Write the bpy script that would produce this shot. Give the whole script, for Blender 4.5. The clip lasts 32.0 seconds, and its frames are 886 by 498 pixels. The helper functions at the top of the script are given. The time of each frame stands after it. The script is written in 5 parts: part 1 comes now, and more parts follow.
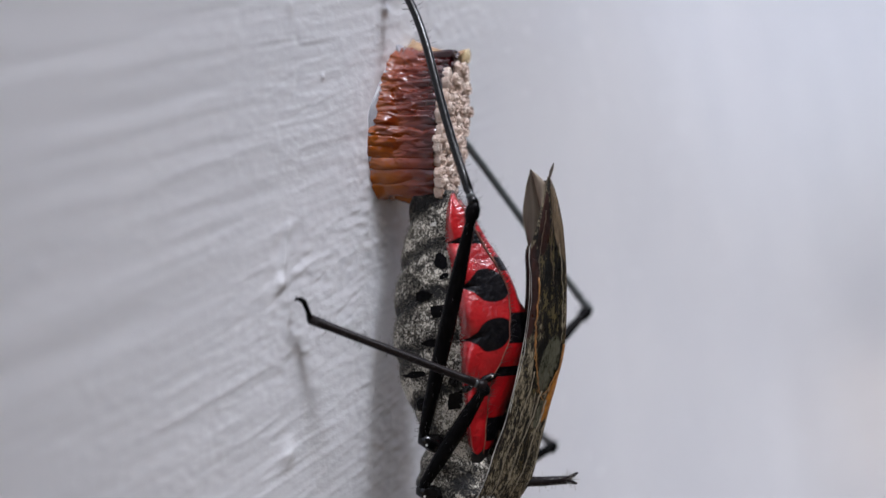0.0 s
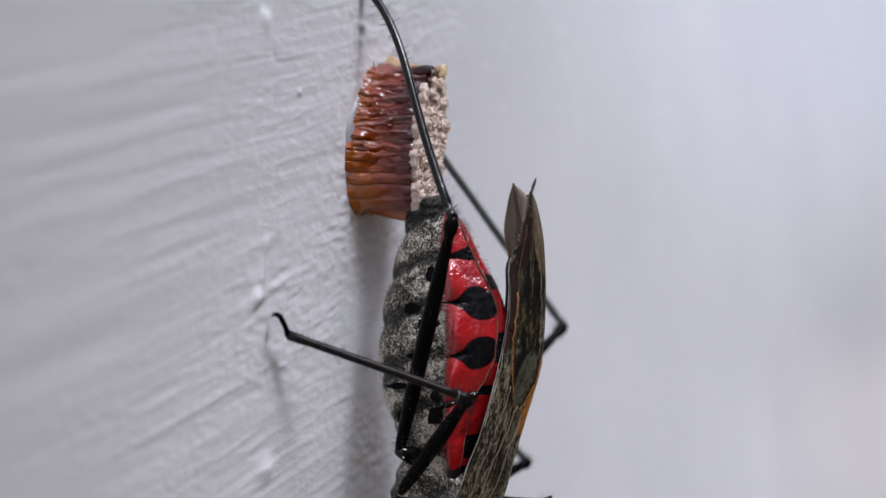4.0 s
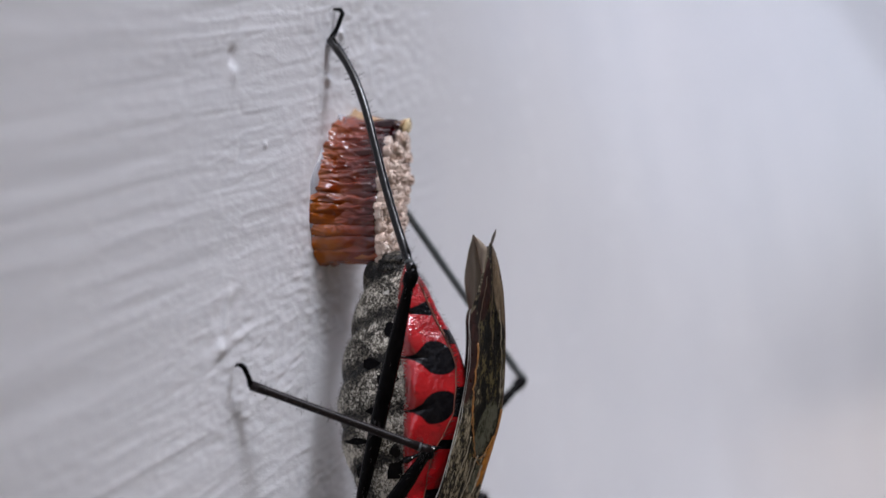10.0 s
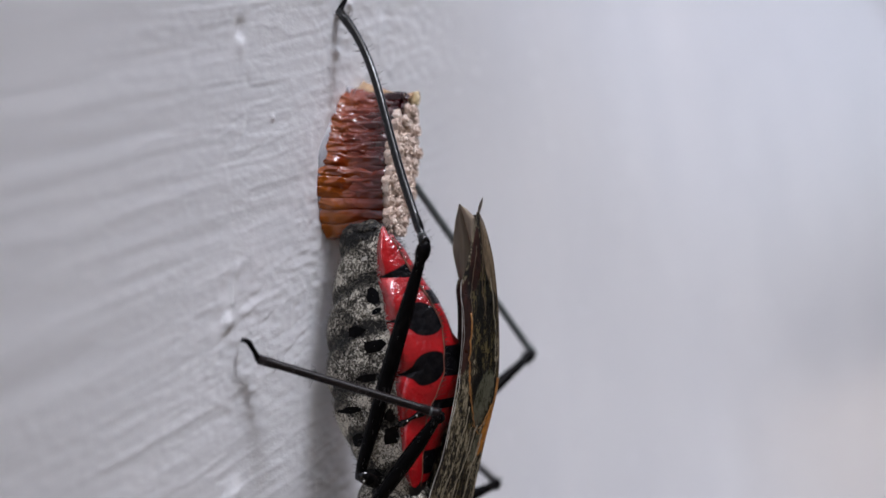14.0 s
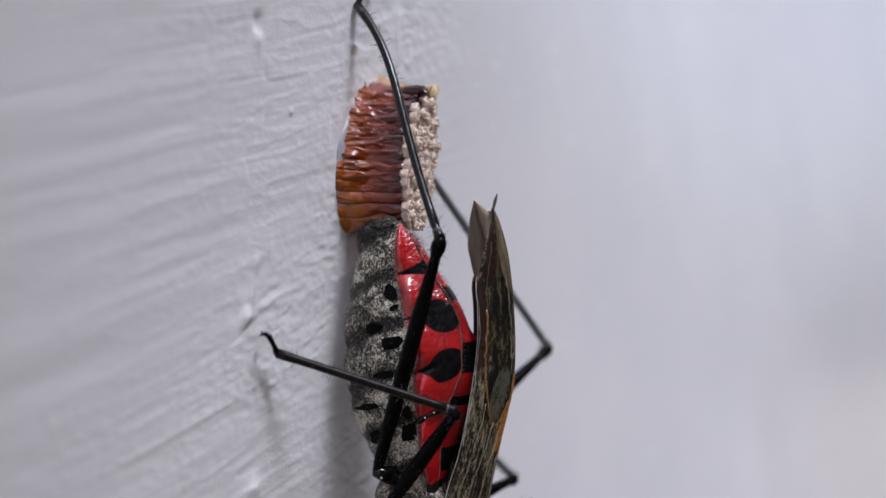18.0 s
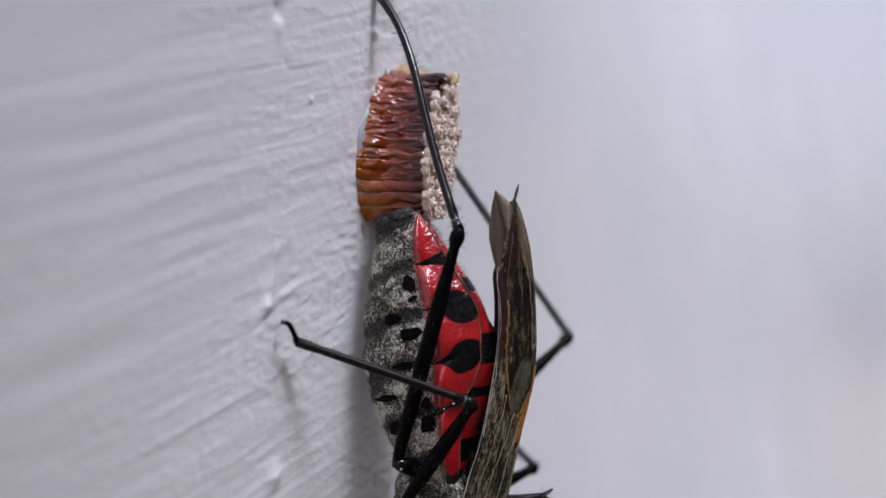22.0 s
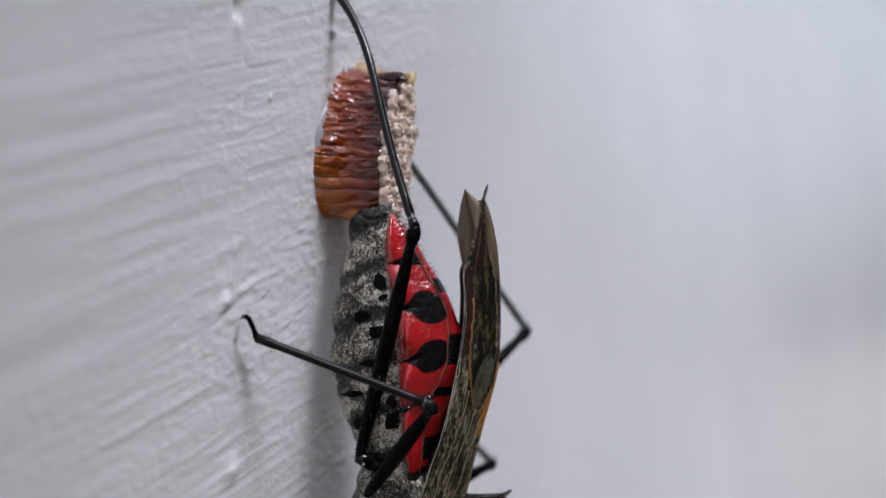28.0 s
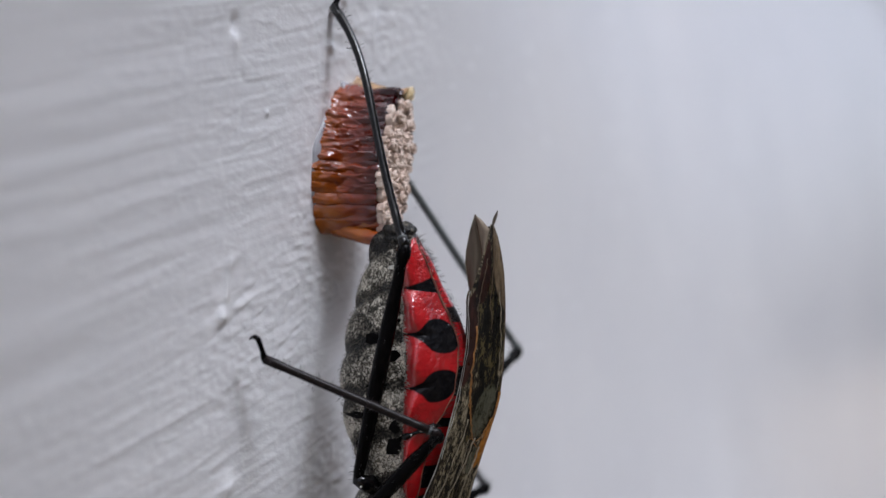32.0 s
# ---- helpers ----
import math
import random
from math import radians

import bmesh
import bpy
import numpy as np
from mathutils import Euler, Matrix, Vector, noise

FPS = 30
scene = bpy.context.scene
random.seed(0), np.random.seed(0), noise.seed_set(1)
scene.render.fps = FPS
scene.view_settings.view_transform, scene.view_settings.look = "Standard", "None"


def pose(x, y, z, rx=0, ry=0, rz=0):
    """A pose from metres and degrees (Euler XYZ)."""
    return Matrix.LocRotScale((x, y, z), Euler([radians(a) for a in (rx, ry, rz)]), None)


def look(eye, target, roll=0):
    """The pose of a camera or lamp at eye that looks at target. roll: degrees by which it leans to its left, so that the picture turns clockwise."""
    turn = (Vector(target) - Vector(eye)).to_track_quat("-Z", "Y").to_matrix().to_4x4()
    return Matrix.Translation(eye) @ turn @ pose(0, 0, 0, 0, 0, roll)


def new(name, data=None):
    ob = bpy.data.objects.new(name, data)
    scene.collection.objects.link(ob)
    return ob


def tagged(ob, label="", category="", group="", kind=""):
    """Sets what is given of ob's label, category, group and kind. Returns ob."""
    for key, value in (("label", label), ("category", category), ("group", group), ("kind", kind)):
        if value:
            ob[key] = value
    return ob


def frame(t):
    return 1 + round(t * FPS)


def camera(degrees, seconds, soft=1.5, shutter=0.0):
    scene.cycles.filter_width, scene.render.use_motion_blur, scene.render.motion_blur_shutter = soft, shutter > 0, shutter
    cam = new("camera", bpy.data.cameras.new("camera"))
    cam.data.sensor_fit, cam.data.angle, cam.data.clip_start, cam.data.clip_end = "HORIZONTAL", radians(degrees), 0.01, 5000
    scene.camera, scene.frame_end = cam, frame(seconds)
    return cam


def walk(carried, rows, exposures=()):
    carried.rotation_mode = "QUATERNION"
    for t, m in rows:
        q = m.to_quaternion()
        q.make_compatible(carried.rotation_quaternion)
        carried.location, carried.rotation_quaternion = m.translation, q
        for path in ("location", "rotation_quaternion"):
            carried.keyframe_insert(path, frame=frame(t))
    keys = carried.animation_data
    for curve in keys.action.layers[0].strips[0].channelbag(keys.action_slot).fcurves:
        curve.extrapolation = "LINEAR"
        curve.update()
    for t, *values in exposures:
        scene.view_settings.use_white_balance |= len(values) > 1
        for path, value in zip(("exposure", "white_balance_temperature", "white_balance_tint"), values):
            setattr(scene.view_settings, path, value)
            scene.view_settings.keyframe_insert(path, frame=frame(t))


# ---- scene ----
# All plan numbers are in millimetres: x along the wall, y out of it (the room is at negative y), z up.
MM = 0.001
cam = camera(40.1, 32.0, soft=1.5)
cam.data.dof.use_dof = True
cam.data.dof.focus_distance = 0.0590
cam.data.dof.aperture_fstop = 26
PATH = [
    (0, (-54.74, -32.33, -1.46), (1.46, -1.74, -2.95), 0.72),
    (0.5, (-54.65, -32.44, -1.50), (1.47, -1.71, -3.04), 0.68),
    (1, (-54.60, -32.37, -1.21), (1.50, -1.62, -3.14), 0.82),
    (1.5, (-54.59, -32.59, -1.44), (1.39, -1.63, -3.15), 0.60),
    (2, (-54.67, -32.51, -1.39), (1.46, -1.81, -3.12), 0.60),
    (2.5, (-54.69, -32.52, -1.34), (1.58, -2.06, -2.88), 0.68),
    (3, (-54.74, -32.77, -1.50), (1.61, -2.44, -2.68), 0.53),
    (3.5, (-54.85, -32.67, -1.45), (1.73, -2.76, -2.37), 0.54),
    (5.5, (-54.79, -32.74, -1.51), (1.82, -2.90, -1.63), 0.47),
    (6, (-54.94, -32.70, -1.48), (1.69, -2.88, -1.39), 0.47),
    (6.5, (-54.80, -32.56, -1.30), (1.81, -2.70, -1.17), 0.55),
    (7, (-54.57, -32.53, -1.49), (1.94, -2.49, -1.15), 0.42),
    (7.5, (-54.62, -32.52, -1.62), (1.90, -2.51, -0.59), 0.43),
    (8, (-54.78, -32.69, -1.59), (1.79, -2.80, 0.03), 0.42),
    (8.5, (-54.78, -32.68, -1.60), (1.94, -3.14, 0.85), 0.45),
    (9, (-54.83, -32.74, -1.19), (2.13, -3.67, 1.35), 0.62),
    (9.5, (-55.18, -32.89, -1.14), (2.02, -4.28, 1.14), 0.77),
    (10, (-55.40, -32.89, -1.33), (2.11, -4.88, 0.58), 0.86),
    (10.5, (-55.42, -32.96, -1.15), (2.26, -5.27, 0.26), 0.83),
    (11, (-55.31, -33.09, -1.21), (2.39, -5.45, 0.13), 0.85),
    (11.5, (-55.32, -32.93, -1.15), (2.41, -5.32, -0.29), 1.02),
    (12, (-55.47, -32.83, -0.78), (2.24, -5.17, -0.50), 1.29),
    (12.5, (-55.32, -32.93, -0.97), (2.25, -4.96, -0.85), 1.12),
    (13, (-55.44, -33.13, -0.82), (1.99, -4.87, -0.89), 1.14),
    (13.5, (-55.24, -32.84, -0.82), (2.16, -4.55, -0.87), 1.23),
    (14, (-55.08, -32.86, -0.98), (2.22, -4.37, -0.80), 1.21),
    (14.5, (-55.10, -32.91, -1.03), (2.14, -4.29, -0.89), 1.10),
    (16.5, (-55.01, -32.74, -1.11), (2.13, -3.90, -1.30), 1.17),
    (17, (-54.85, -32.91, -0.97), (2.06, -3.62, -1.15), 1.12),
    (17.5, (-54.99, -32.75, -0.94), (1.94, -3.51, -1.08), 1.16),
    (18, (-54.95, -32.78, -1.13), (1.92, -3.42, -1.14), 1.02),
    (18.5, (-54.89, -32.62, -1.23), (2.02, -3.33, -1.26), 1.06),
    (19, (-54.90, -32.74, -1.13), (1.92, -3.29, -1.30), 0.96),
    (19.5, (-54.95, -32.63, -1.04), (1.87, -3.19, -1.23), 0.94),
    (20, (-54.86, -32.72, -1.35), (1.83, -3.01, -1.24), 0.85),
    (20.5, (-54.65, -32.57, -1.35), (1.98, -2.75, -1.62), 0.90),
    (21, (-54.92, -32.61, -1.08), (1.65, -2.70, -1.80), 1.03),
    (21.5, (-54.99, -32.73, -0.97), (1.50, -2.66, -1.92), 1.08),
    (22, (-54.73, -32.64, -1.11), (1.64, -2.35, -1.76), 1.02),
    (22.5, (-54.78, -32.65, -1.02), (1.44, -2.07, -1.46), 1.03),
    (23, (-54.39, -32.27, -1.46), (1.65, -1.36, -1.19), 0.90),
    (23.5, (-54.35, -32.22, -1.41), (1.48, -0.93, -0.93), 0.89),
    (24, (-54.34, -32.35, -1.39), (1.31, -0.75, -0.89), 0.83),
    (24.5, (-54.45, -32.43, -1.46), (1.19, -0.80, -1.17), 0.68),
    (26.5, (-54.76, -32.76, -1.28), (1.78, -2.77, -1.38), 0.89),
    (27, (-55.12, -32.77, -0.90), (1.85, -3.62, -1.46), 1.12),
    (27.5, (-55.20, -33.07, -0.87), (2.00, -4.40, -1.83), 1.13),
    (28, (-55.61, -32.95, -0.81), (1.87, -4.83, -1.89), 1.32),
    (28.5, (-55.34, -33.01, -1.11), (2.10, -4.79, -1.62), 1.12),
    (29, (-55.05, -32.81, -0.88), (2.31, -4.43, -1.16), 1.30),
    (29.5, (-55.15, -32.76, -1.01), (2.11, -4.17, -0.87), 1.20),
    (30, (-55.09, -32.96, -1.04), (1.97, -3.99, -0.67), 1.19),
    (30.5, (-55.01, -32.73, -1.17), (2.15, -3.94, -0.82), 1.18),
    (31, (-55.21, -32.83, -0.85), (2.01, -4.17, -0.83), 1.26),
    (31.5, (-55.14, -32.95, -0.88), (2.13, -4.39, -0.91), 1.40),
    (32, (-55.26, -33.02, -0.84), (2.17, -4.78, -1.05), 1.40),
]


def mm(p):
    return Vector(p) * MM


walk(cam, [(t, look(mm(eye), mm(target), roll)) for t, eye, target, roll in PATH],
     exposures=[(0.0, -0.29, 5875, 15), (7.0, -0.31, 5915, 17), (12.0, -0.37, 5925, 16), (18.0, -0.34, 5895, 17), (22.0, -0.32, 5875, 18), (24.0, -0.29, 5895, 12), (28.0, -0.36, 5885, 14), (32.0, -0.38, 5885, 14)])

# ---- light: soft daylight from high above the wall ----
world = bpy.data.worlds.new("sky")
scene.world = world
world.use_nodes = True
wn = world.node_tree.nodes
sky = wn.new("ShaderNodeTexSky")
sky.sky_type = "NISHITA"
sky.sun_disc = False
sky.sun_elevation = radians(60)
sky.sun_rotation = radians(191)
sky.air_density, sky.dust_density, sky.ozone_density = 1.0, 6.0, 1.0
cloud = wn.new("ShaderNodeHueSaturation")  # thin cloud: a whiter sky
cloud.inputs["Saturation"].default_value = 0.42
world.node_tree.links.new(sky.outputs[0], cloud.inputs["Color"])
world.node_tree.links.new(cloud.outputs[0], wn["Background"].inputs["Color"])
wn["Background"].inputs["Strength"].default_value = 0.262
sun_data = bpy.data.lights.new("sun", "SUN")
sun_data.energy, sun_data.angle, sun_data.color = 1.80, radians(14), (0.955, 0.985, 1.0)
sun = new("sun", sun_data)
sun.matrix_world = look((-0.09, -0.48, 0.87), (0, 0, 0))


# ---- materials ----
class Mat:
    """A small writer of node materials: Principled shader, object or UV coordinates."""

    def __init__(self, name, color, rough=0.5, metal=0.0, spec=0.5):
        self.m = bpy.data.materials.new(name)
        self.m.use_nodes = True
        self.t = self.m.node_tree
        self.b = self.t.nodes["Principled BSDF"]
        self.b.inputs["Base Color"].default_value = (*color, 1)
        self.b.inputs["Roughness"].default_value = rough
        self.b.inputs["Metallic"].default_value = metal
        self.b.inputs["Specular IOR Level"].default_value = spec
        self.tc = self.t.nodes.new("ShaderNodeTexCoord")

    def put(self, value, socket):
        if isinstance(value, bpy.types.NodeSocket):
            self.t.links.new(value, socket)
        else:
            socket.default_value = value

    def obj(self, scale=(1, 1, 1)):
        n = self.t.nodes.new("ShaderNodeMapping")
        self.t.links.new(self.tc.outputs["Object"], n.inputs["Vector"])
        n.inputs["Scale"].default_value = scale
        return n.outputs[0]

    def uv(self):
        return self.tc.outputs["UV"]

    def split(self, vec):
        n = self.t.nodes.new("ShaderNodeSeparateXYZ")
        self.t.links.new(vec, n.inputs[0])
        return n.outputs

    def noise(self, vec, scale, detail=3.0, rough=0.55, distort=0.0):
        n = self.t.nodes.new("ShaderNodeTexNoise")
        self.t.links.new(vec, n.inputs["Vector"])
        for key, v in (("Scale", scale), ("Detail", detail), ("Roughness", rough), ("Distortion", distort)):
            n.inputs[key].default_value = v
        return n.outputs["Fac"]

    def voronoi(self, vec, scale, rand=1.0, feature="F1"):
        n = self.t.nodes.new("ShaderNodeTexVoronoi")
        n.feature = feature
        self.t.links.new(vec, n.inputs["Vector"])
        n.inputs["Scale"].default_value = scale
        n.inputs["Randomness"].default_value = rand
        return n.outputs["Distance"]

    def ramp(self, fac, *stops):
        n = self.t.nodes.new("ShaderNodeValToRGB")
        self.put(fac, n.inputs[0])
        el = n.color_ramp.elements
        while len(el) < len(stops):
            el.new(0.5)
        for e, (pos, col) in zip(el, stops):
            e.position = pos
            e.color = (*col, 1) if not isinstance(col, float) else (col, col, col, 1)
        return n.outputs[0]

    def math(self, op, a, b=0.0, clamp=False):
        n = self.t.nodes.new("ShaderNodeMath")
        n.operation, n.use_clamp = op, clamp
        self.put(a, n.inputs[0])
        self.put(b, n.inputs[1])
        return n.outputs[0]

    def mix(self, fac, a, b, blend="MIX"):
        n = self.t.nodes.new("ShaderNodeMix")
        n.data_type, n.blend_type = "RGBA", blend
        self.put(fac, n.inputs[0])
        for v, s in ((a, n.inputs[6]), (b, n.inputs[7])):
            self.put((*v, 1) if isinstance(v, tuple) else v, s)
        return n.outputs[2]

    def random(self):
        return self.t.nodes.new("ShaderNodeObjectInfo").outputs["Random"]

    def color(self, sock):
        self.put(sock, self.b.inputs["Base Color"])
        return self

    def rough(self, sock):
        self.put(sock, self.b.inputs["Roughness"])
        return self

    def bump(self, height, dist, strength=1.0):
        n = self.t.nodes.new("ShaderNodeBump")
        self.put(height, n.inputs["Height"])
        n.inputs["Distance"].default_value = dist
        n.inputs["Strength"].default_value = strength
        self.t.links.new(n.outputs[0], self.b.inputs["Normal"])
        self.t.links.new(n.outputs[0], self.b.inputs["Coat Normal"])
        return self

    def set(self, **values):
        for key, v in values.items():
            self.b.inputs[key.replace("_", " ")].default_value = v
        return self


def paint_material():
    k = Mat("wall_paint", (0.8, 0.8, 0.81), 0.35)
    stain = k.noise(k.obj(), 60, 4)
    fine = k.noise(k.obj((0.8, 1, 1.2)), 2100, 2)
    grain = k.noise(k.obj((0.7, 1, 1.3)), 900, 4, 0.6)
    k.color(k.ramp(stain, (0.3, (0.74, 0.745, 0.765)), (0.7, (0.80, 0.80, 0.81))))
    k.rough(k.ramp(grain, (0.3, 0.17), (0.7, 0.28)))
    patch = k.ramp(k.noise(k.obj(), 260, 2), (0.42, 0.2), (0.62, 1.6))
    k.bump(k.math("ADD", k.math("MULTIPLY", fine, patch), k.math("MULTIPLY", grain, 1.4)), 0.00003, 0.55)
    return k.m


def black_leg_material(name="black_chitin", spec=0.05):
    k = Mat(name, (0.006, 0.006, 0.007), 0.3, 0.0, spec)
    n = k.noise(k.obj((1, 1, 0.4)), 5000, 3)
    k.color(k.ramp(n, (0.35, (0.002, 0.002, 0.002)), (0.7, (0.005, 0.0045, 0.005))))
    k.rough(k.ramp(n, (0.3, 0.09), (0.8, 0.18)))
    return k.bump(n, 0.00002, 0.5).m


def red_material(name, drop):
    """Glossy red plate (UV: u from the belly's edge to the rim, v in 4 mm from the marked end); drop: a black drop with a
    tail lies across the end; wedge: a black wedge that widens to the rim."""
    k = Mat(name, (0.5, 0.02, 0.02), 0.25)
    tone = k.noise(k.obj(), 900, 3)
    col = k.ramp(tone, (0.3, (0.30, 0.003, 0.006)), (0.7, (0.49, 0.007, 0.010)))
    s = k.split(k.uv())
    wob = k.math("SUBTRACT", k.noise(k.obj(), 1500, 2), 0.5)
    u = k.math("ADD", s[0], k.math("MULTIPLY", wob, 0.12))
    off = k.math("MULTIPLY", s[1], 4.0)
    inside = None
    if drop == "drop":
        du = k.math("ABSOLUTE", k.math("MULTIPLY", k.math("SUBTRACT", u, 0.71), 2.5))
        disc = k.math("POWER", k.math("ADD", k.math("POWER", du, 2.3), k.math("POWER", off, 2.3)), 0.435)
        blob = k.math("SUBTRACT", 0.84, disc)
        flare = k.math("POWER", k.math("MULTIPLY", u, 2.1, True), 2.6)
        past = k.math("MULTIPLY", k.math("GREATER_THAN", u, 0.6), 9.0)
        tail = k.math("SUBTRACT", k.math("ADD", 0.09, k.math("MULTIPLY", flare, 0.55)), k.math("ADD", off, past))
        inside = k.math("MULTIPLY", k.math("MAXIMUM", blob, tail), 14.0, True)
    elif drop == "wedge":
        inside = k.math("MULTIPLY", k.math("SUBTRACT", k.math("ADD", 0.05, k.math("MULTIPLY", u, 0.72)), off), 12.0, True)
    if inside is not None:
        black = k.ramp(k.noise(k.obj(), 2600, 3), (0.4, (0.003, 0.003, 0.004)), (0.75, (0.012, 0.011, 0.012)))
        col = k.mix(inside, col, black)
        k.put(k.ramp(inside, (0.0, 1.0), (1.0, 0.14)), k.b.inputs["Coat Weight"])
        k.put(k.ramp(inside, (0.0, 0.25), (1.0, 0.05)), k.b.inputs["Specular IOR Level"])
    else:
        k.set(Coat_Weight=1.0, Specular_IOR_Level=0.25)
    k.color(col).rough(0.36)
    pits = k.math("ADD", k.noise(k.obj(), 1300, 2), k.math("MULTIPLY", k.noise(k.obj(), 5500, 2), 0.45))
    return k.bump(pits, 0.00016, 0.7).set(Coat_Roughness=0.07, Coat_IOR=1.7).m


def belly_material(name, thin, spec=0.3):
    """Black cuticle under curly silver-grey down, bare and shaded in colour along the folds (UV v: 0 or 1 at a fold)
    and darkened underneath; thin: how bare it is.
    """
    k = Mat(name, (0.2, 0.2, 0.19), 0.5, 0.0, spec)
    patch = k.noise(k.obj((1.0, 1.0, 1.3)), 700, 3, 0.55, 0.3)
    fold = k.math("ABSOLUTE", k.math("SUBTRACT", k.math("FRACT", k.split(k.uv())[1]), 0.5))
    # creases darkened in the colour, for bare cuticle and shade alike
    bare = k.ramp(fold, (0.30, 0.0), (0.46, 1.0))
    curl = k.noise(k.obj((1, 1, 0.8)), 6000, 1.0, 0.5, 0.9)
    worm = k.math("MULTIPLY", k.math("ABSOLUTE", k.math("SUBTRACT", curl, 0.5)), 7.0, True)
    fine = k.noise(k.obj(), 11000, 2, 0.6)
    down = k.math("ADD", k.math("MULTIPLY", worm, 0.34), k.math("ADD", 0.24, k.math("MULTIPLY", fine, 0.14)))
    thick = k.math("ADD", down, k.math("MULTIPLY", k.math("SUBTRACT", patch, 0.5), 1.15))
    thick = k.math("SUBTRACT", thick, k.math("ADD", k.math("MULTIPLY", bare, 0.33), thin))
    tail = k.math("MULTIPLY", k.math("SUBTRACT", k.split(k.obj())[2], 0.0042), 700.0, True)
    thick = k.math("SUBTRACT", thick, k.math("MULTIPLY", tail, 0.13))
    # shade of the underside painted in: darker away from the near plates
    under_shade = k.ramp(k.math("ADD", k.split(k.uv())[0], k.math("MULTIPLY", k.math("SUBTRACT", patch, 0.5), 0.5)), (0.10, 0.0), (0.34, 0.09))
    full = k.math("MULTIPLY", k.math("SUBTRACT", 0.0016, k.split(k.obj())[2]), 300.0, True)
    thick = k.math("ADD", k.math("SUBTRACT", thick, under_shade), k.math("MULTIPLY", full, 0.085))
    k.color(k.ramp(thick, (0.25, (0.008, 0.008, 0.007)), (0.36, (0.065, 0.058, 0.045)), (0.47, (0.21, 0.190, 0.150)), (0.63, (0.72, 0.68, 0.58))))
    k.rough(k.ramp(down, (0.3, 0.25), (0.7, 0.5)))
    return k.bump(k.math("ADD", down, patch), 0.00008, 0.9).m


def wing_material():
    """Streaked tan and black leather; dark, olive, orange, maroon and brown cells lie between the veins (UV: u across, v along)."""
    k = Mat("leathery_wing", (0.06, 0.05, 0.035), 0.42, 0.0, 0.3)
    s = k.split(k.uv())
    patch = k.noise(k.obj((1, 1, 0.5)), 1100, 4, 0.6, 0.6)
    wob = k.math("MULTIPLY", k.math("SUBTRACT", patch, 0.5), 0.5)

    def cell(cu, cv, ru, rv, lean):
        du = k.math("DIVIDE", k.math("SUBTRACT", k.math("SUBTRACT", s[0], cu), k.math("MULTIPLY", k.math("SUBTRACT", s[1], cv), lean)), ru)
        dv = k.math("DIVIDE", k.math("SUBTRACT", s[1], cv), rv)
        d = k.math("ADD", k.math("MULTIPLY", du, du), k.math("MULTIPLY", dv, dv))
        return k.math("MULTIPLY", k.math("SUBTRACT", 1.0, k.math("ADD", d, wob)), 5.0, True)

    streak = k.noise(k.obj((1.0, 1.0, 0.16)), 3600, 3, 0.6, 0.4)
    fine = k.noise(k.obj((1.0, 1.0, 0.5)), 5200, 3, 0.6, 0.8)
    bent = k.t.nodes.new("ShaderNodeVectorMath")
    bent.operation = "ADD"
    k.put(k.obj((1.0, 1.0, 0.30)), bent.inputs[0])
    k.put(k.math("MULTIPLY", fine, 0.00035), bent.inputs[1])
    net = k.math("ADD", k.voronoi(bent.outputs[0], 7000, 1.0, "DISTANCE_TO_EDGE"), k.math("MULTIPLY", k.math("SUBTRACT", streak, 0.5), 0.9))
    base = k.ramp(net, (0.05, (0.007, 0.006, 0.005)), (0.13, (0.045, 0.037, 0.022)), (0.36, (0.27, 0.225, 0.145)))
    dark = k.ramp(net, (0.0, (0.085, 0.068, 0.03)), (0.025, (0.016, 0.013, 0.006)), (0.07, (0.003, 0.003, 0.0025)))
    olive = k.ramp(fine, (0.35, (0.022, 0.022, 0.013)), (0.5, (0.075, 0.074, 0.048)), (0.7, (0.10, 0.098, 0.07)))
    orange = k.ramp(fine, (0.35, (0.20, 0.07, 0.012)), (0.65, (0.44, 0.18, 0.03)))
    brown = k.ramp(streak, (0.35, (0.06, 0.042, 0.025)), (0.65, (0.19, 0.14, 0.085)))
    maroon = k.ramp(streak, (0.35, (0.010, 0.004, 0.003)), (0.65, (0.045, 0.014, 0.009)))
    col = k.mix(cell(0.62, 0.70, 0.36, 0.20, 0.0), base, dark)
    col = k.mix(cell(0.10, 0.66, 0.17, 0.15, 0.2), col, maroon)
    col = k.mix(cell(0.88, 0.90, 0.34, 0.17, -1.4), col, brown)
    col = k.mix(cell(0.30, 0.86, 0.20, 0.10, -0.8), col, maroon)
    col = k.mix(cell(0.66, 0.455, 0.34, 0.115, 0.6), col, dark)
    col = k.mix(cell(0.70, 0.445, 0.22, 0.085, 0.6), col, olive)
    col = k.mix(cell(0.62, 0.20, 0.10, 0.09, -1.2), col, dark)
    col = k.mix(cell(0.80, 0.295, 0.13, 0.05, 0.9), col, olive)
    k.color(k.mix(cell(0.95, 0.345, 0.11, 0.085, 1.0), col, orange))
    k.rough(k.ramp(fine, (0.3, 0.25), (0.7, 0.5)))
    return k.bump(k.math("ADD", fine, k.math("ADD", streak, k.math("MULTIPLY", net, 0.6))), 0.00007, 0.9).m


def membrane_material(name, tone):
    k = Mat(name, (0.2, 0.16, 0.11), 0.3)
    streak = k.noise(k.obj((1.0, 1.0, 0.1)), 2200, 3)
    k.color(k.ramp(streak, (0.35, (0.14 * tone, 0.108 * tone, 0.078 * tone)), (0.65, (0.28 * tone, 0.23 * tone, 0.17 * tone))))
    return k.bump(streak, 0.00003, 0.6).m


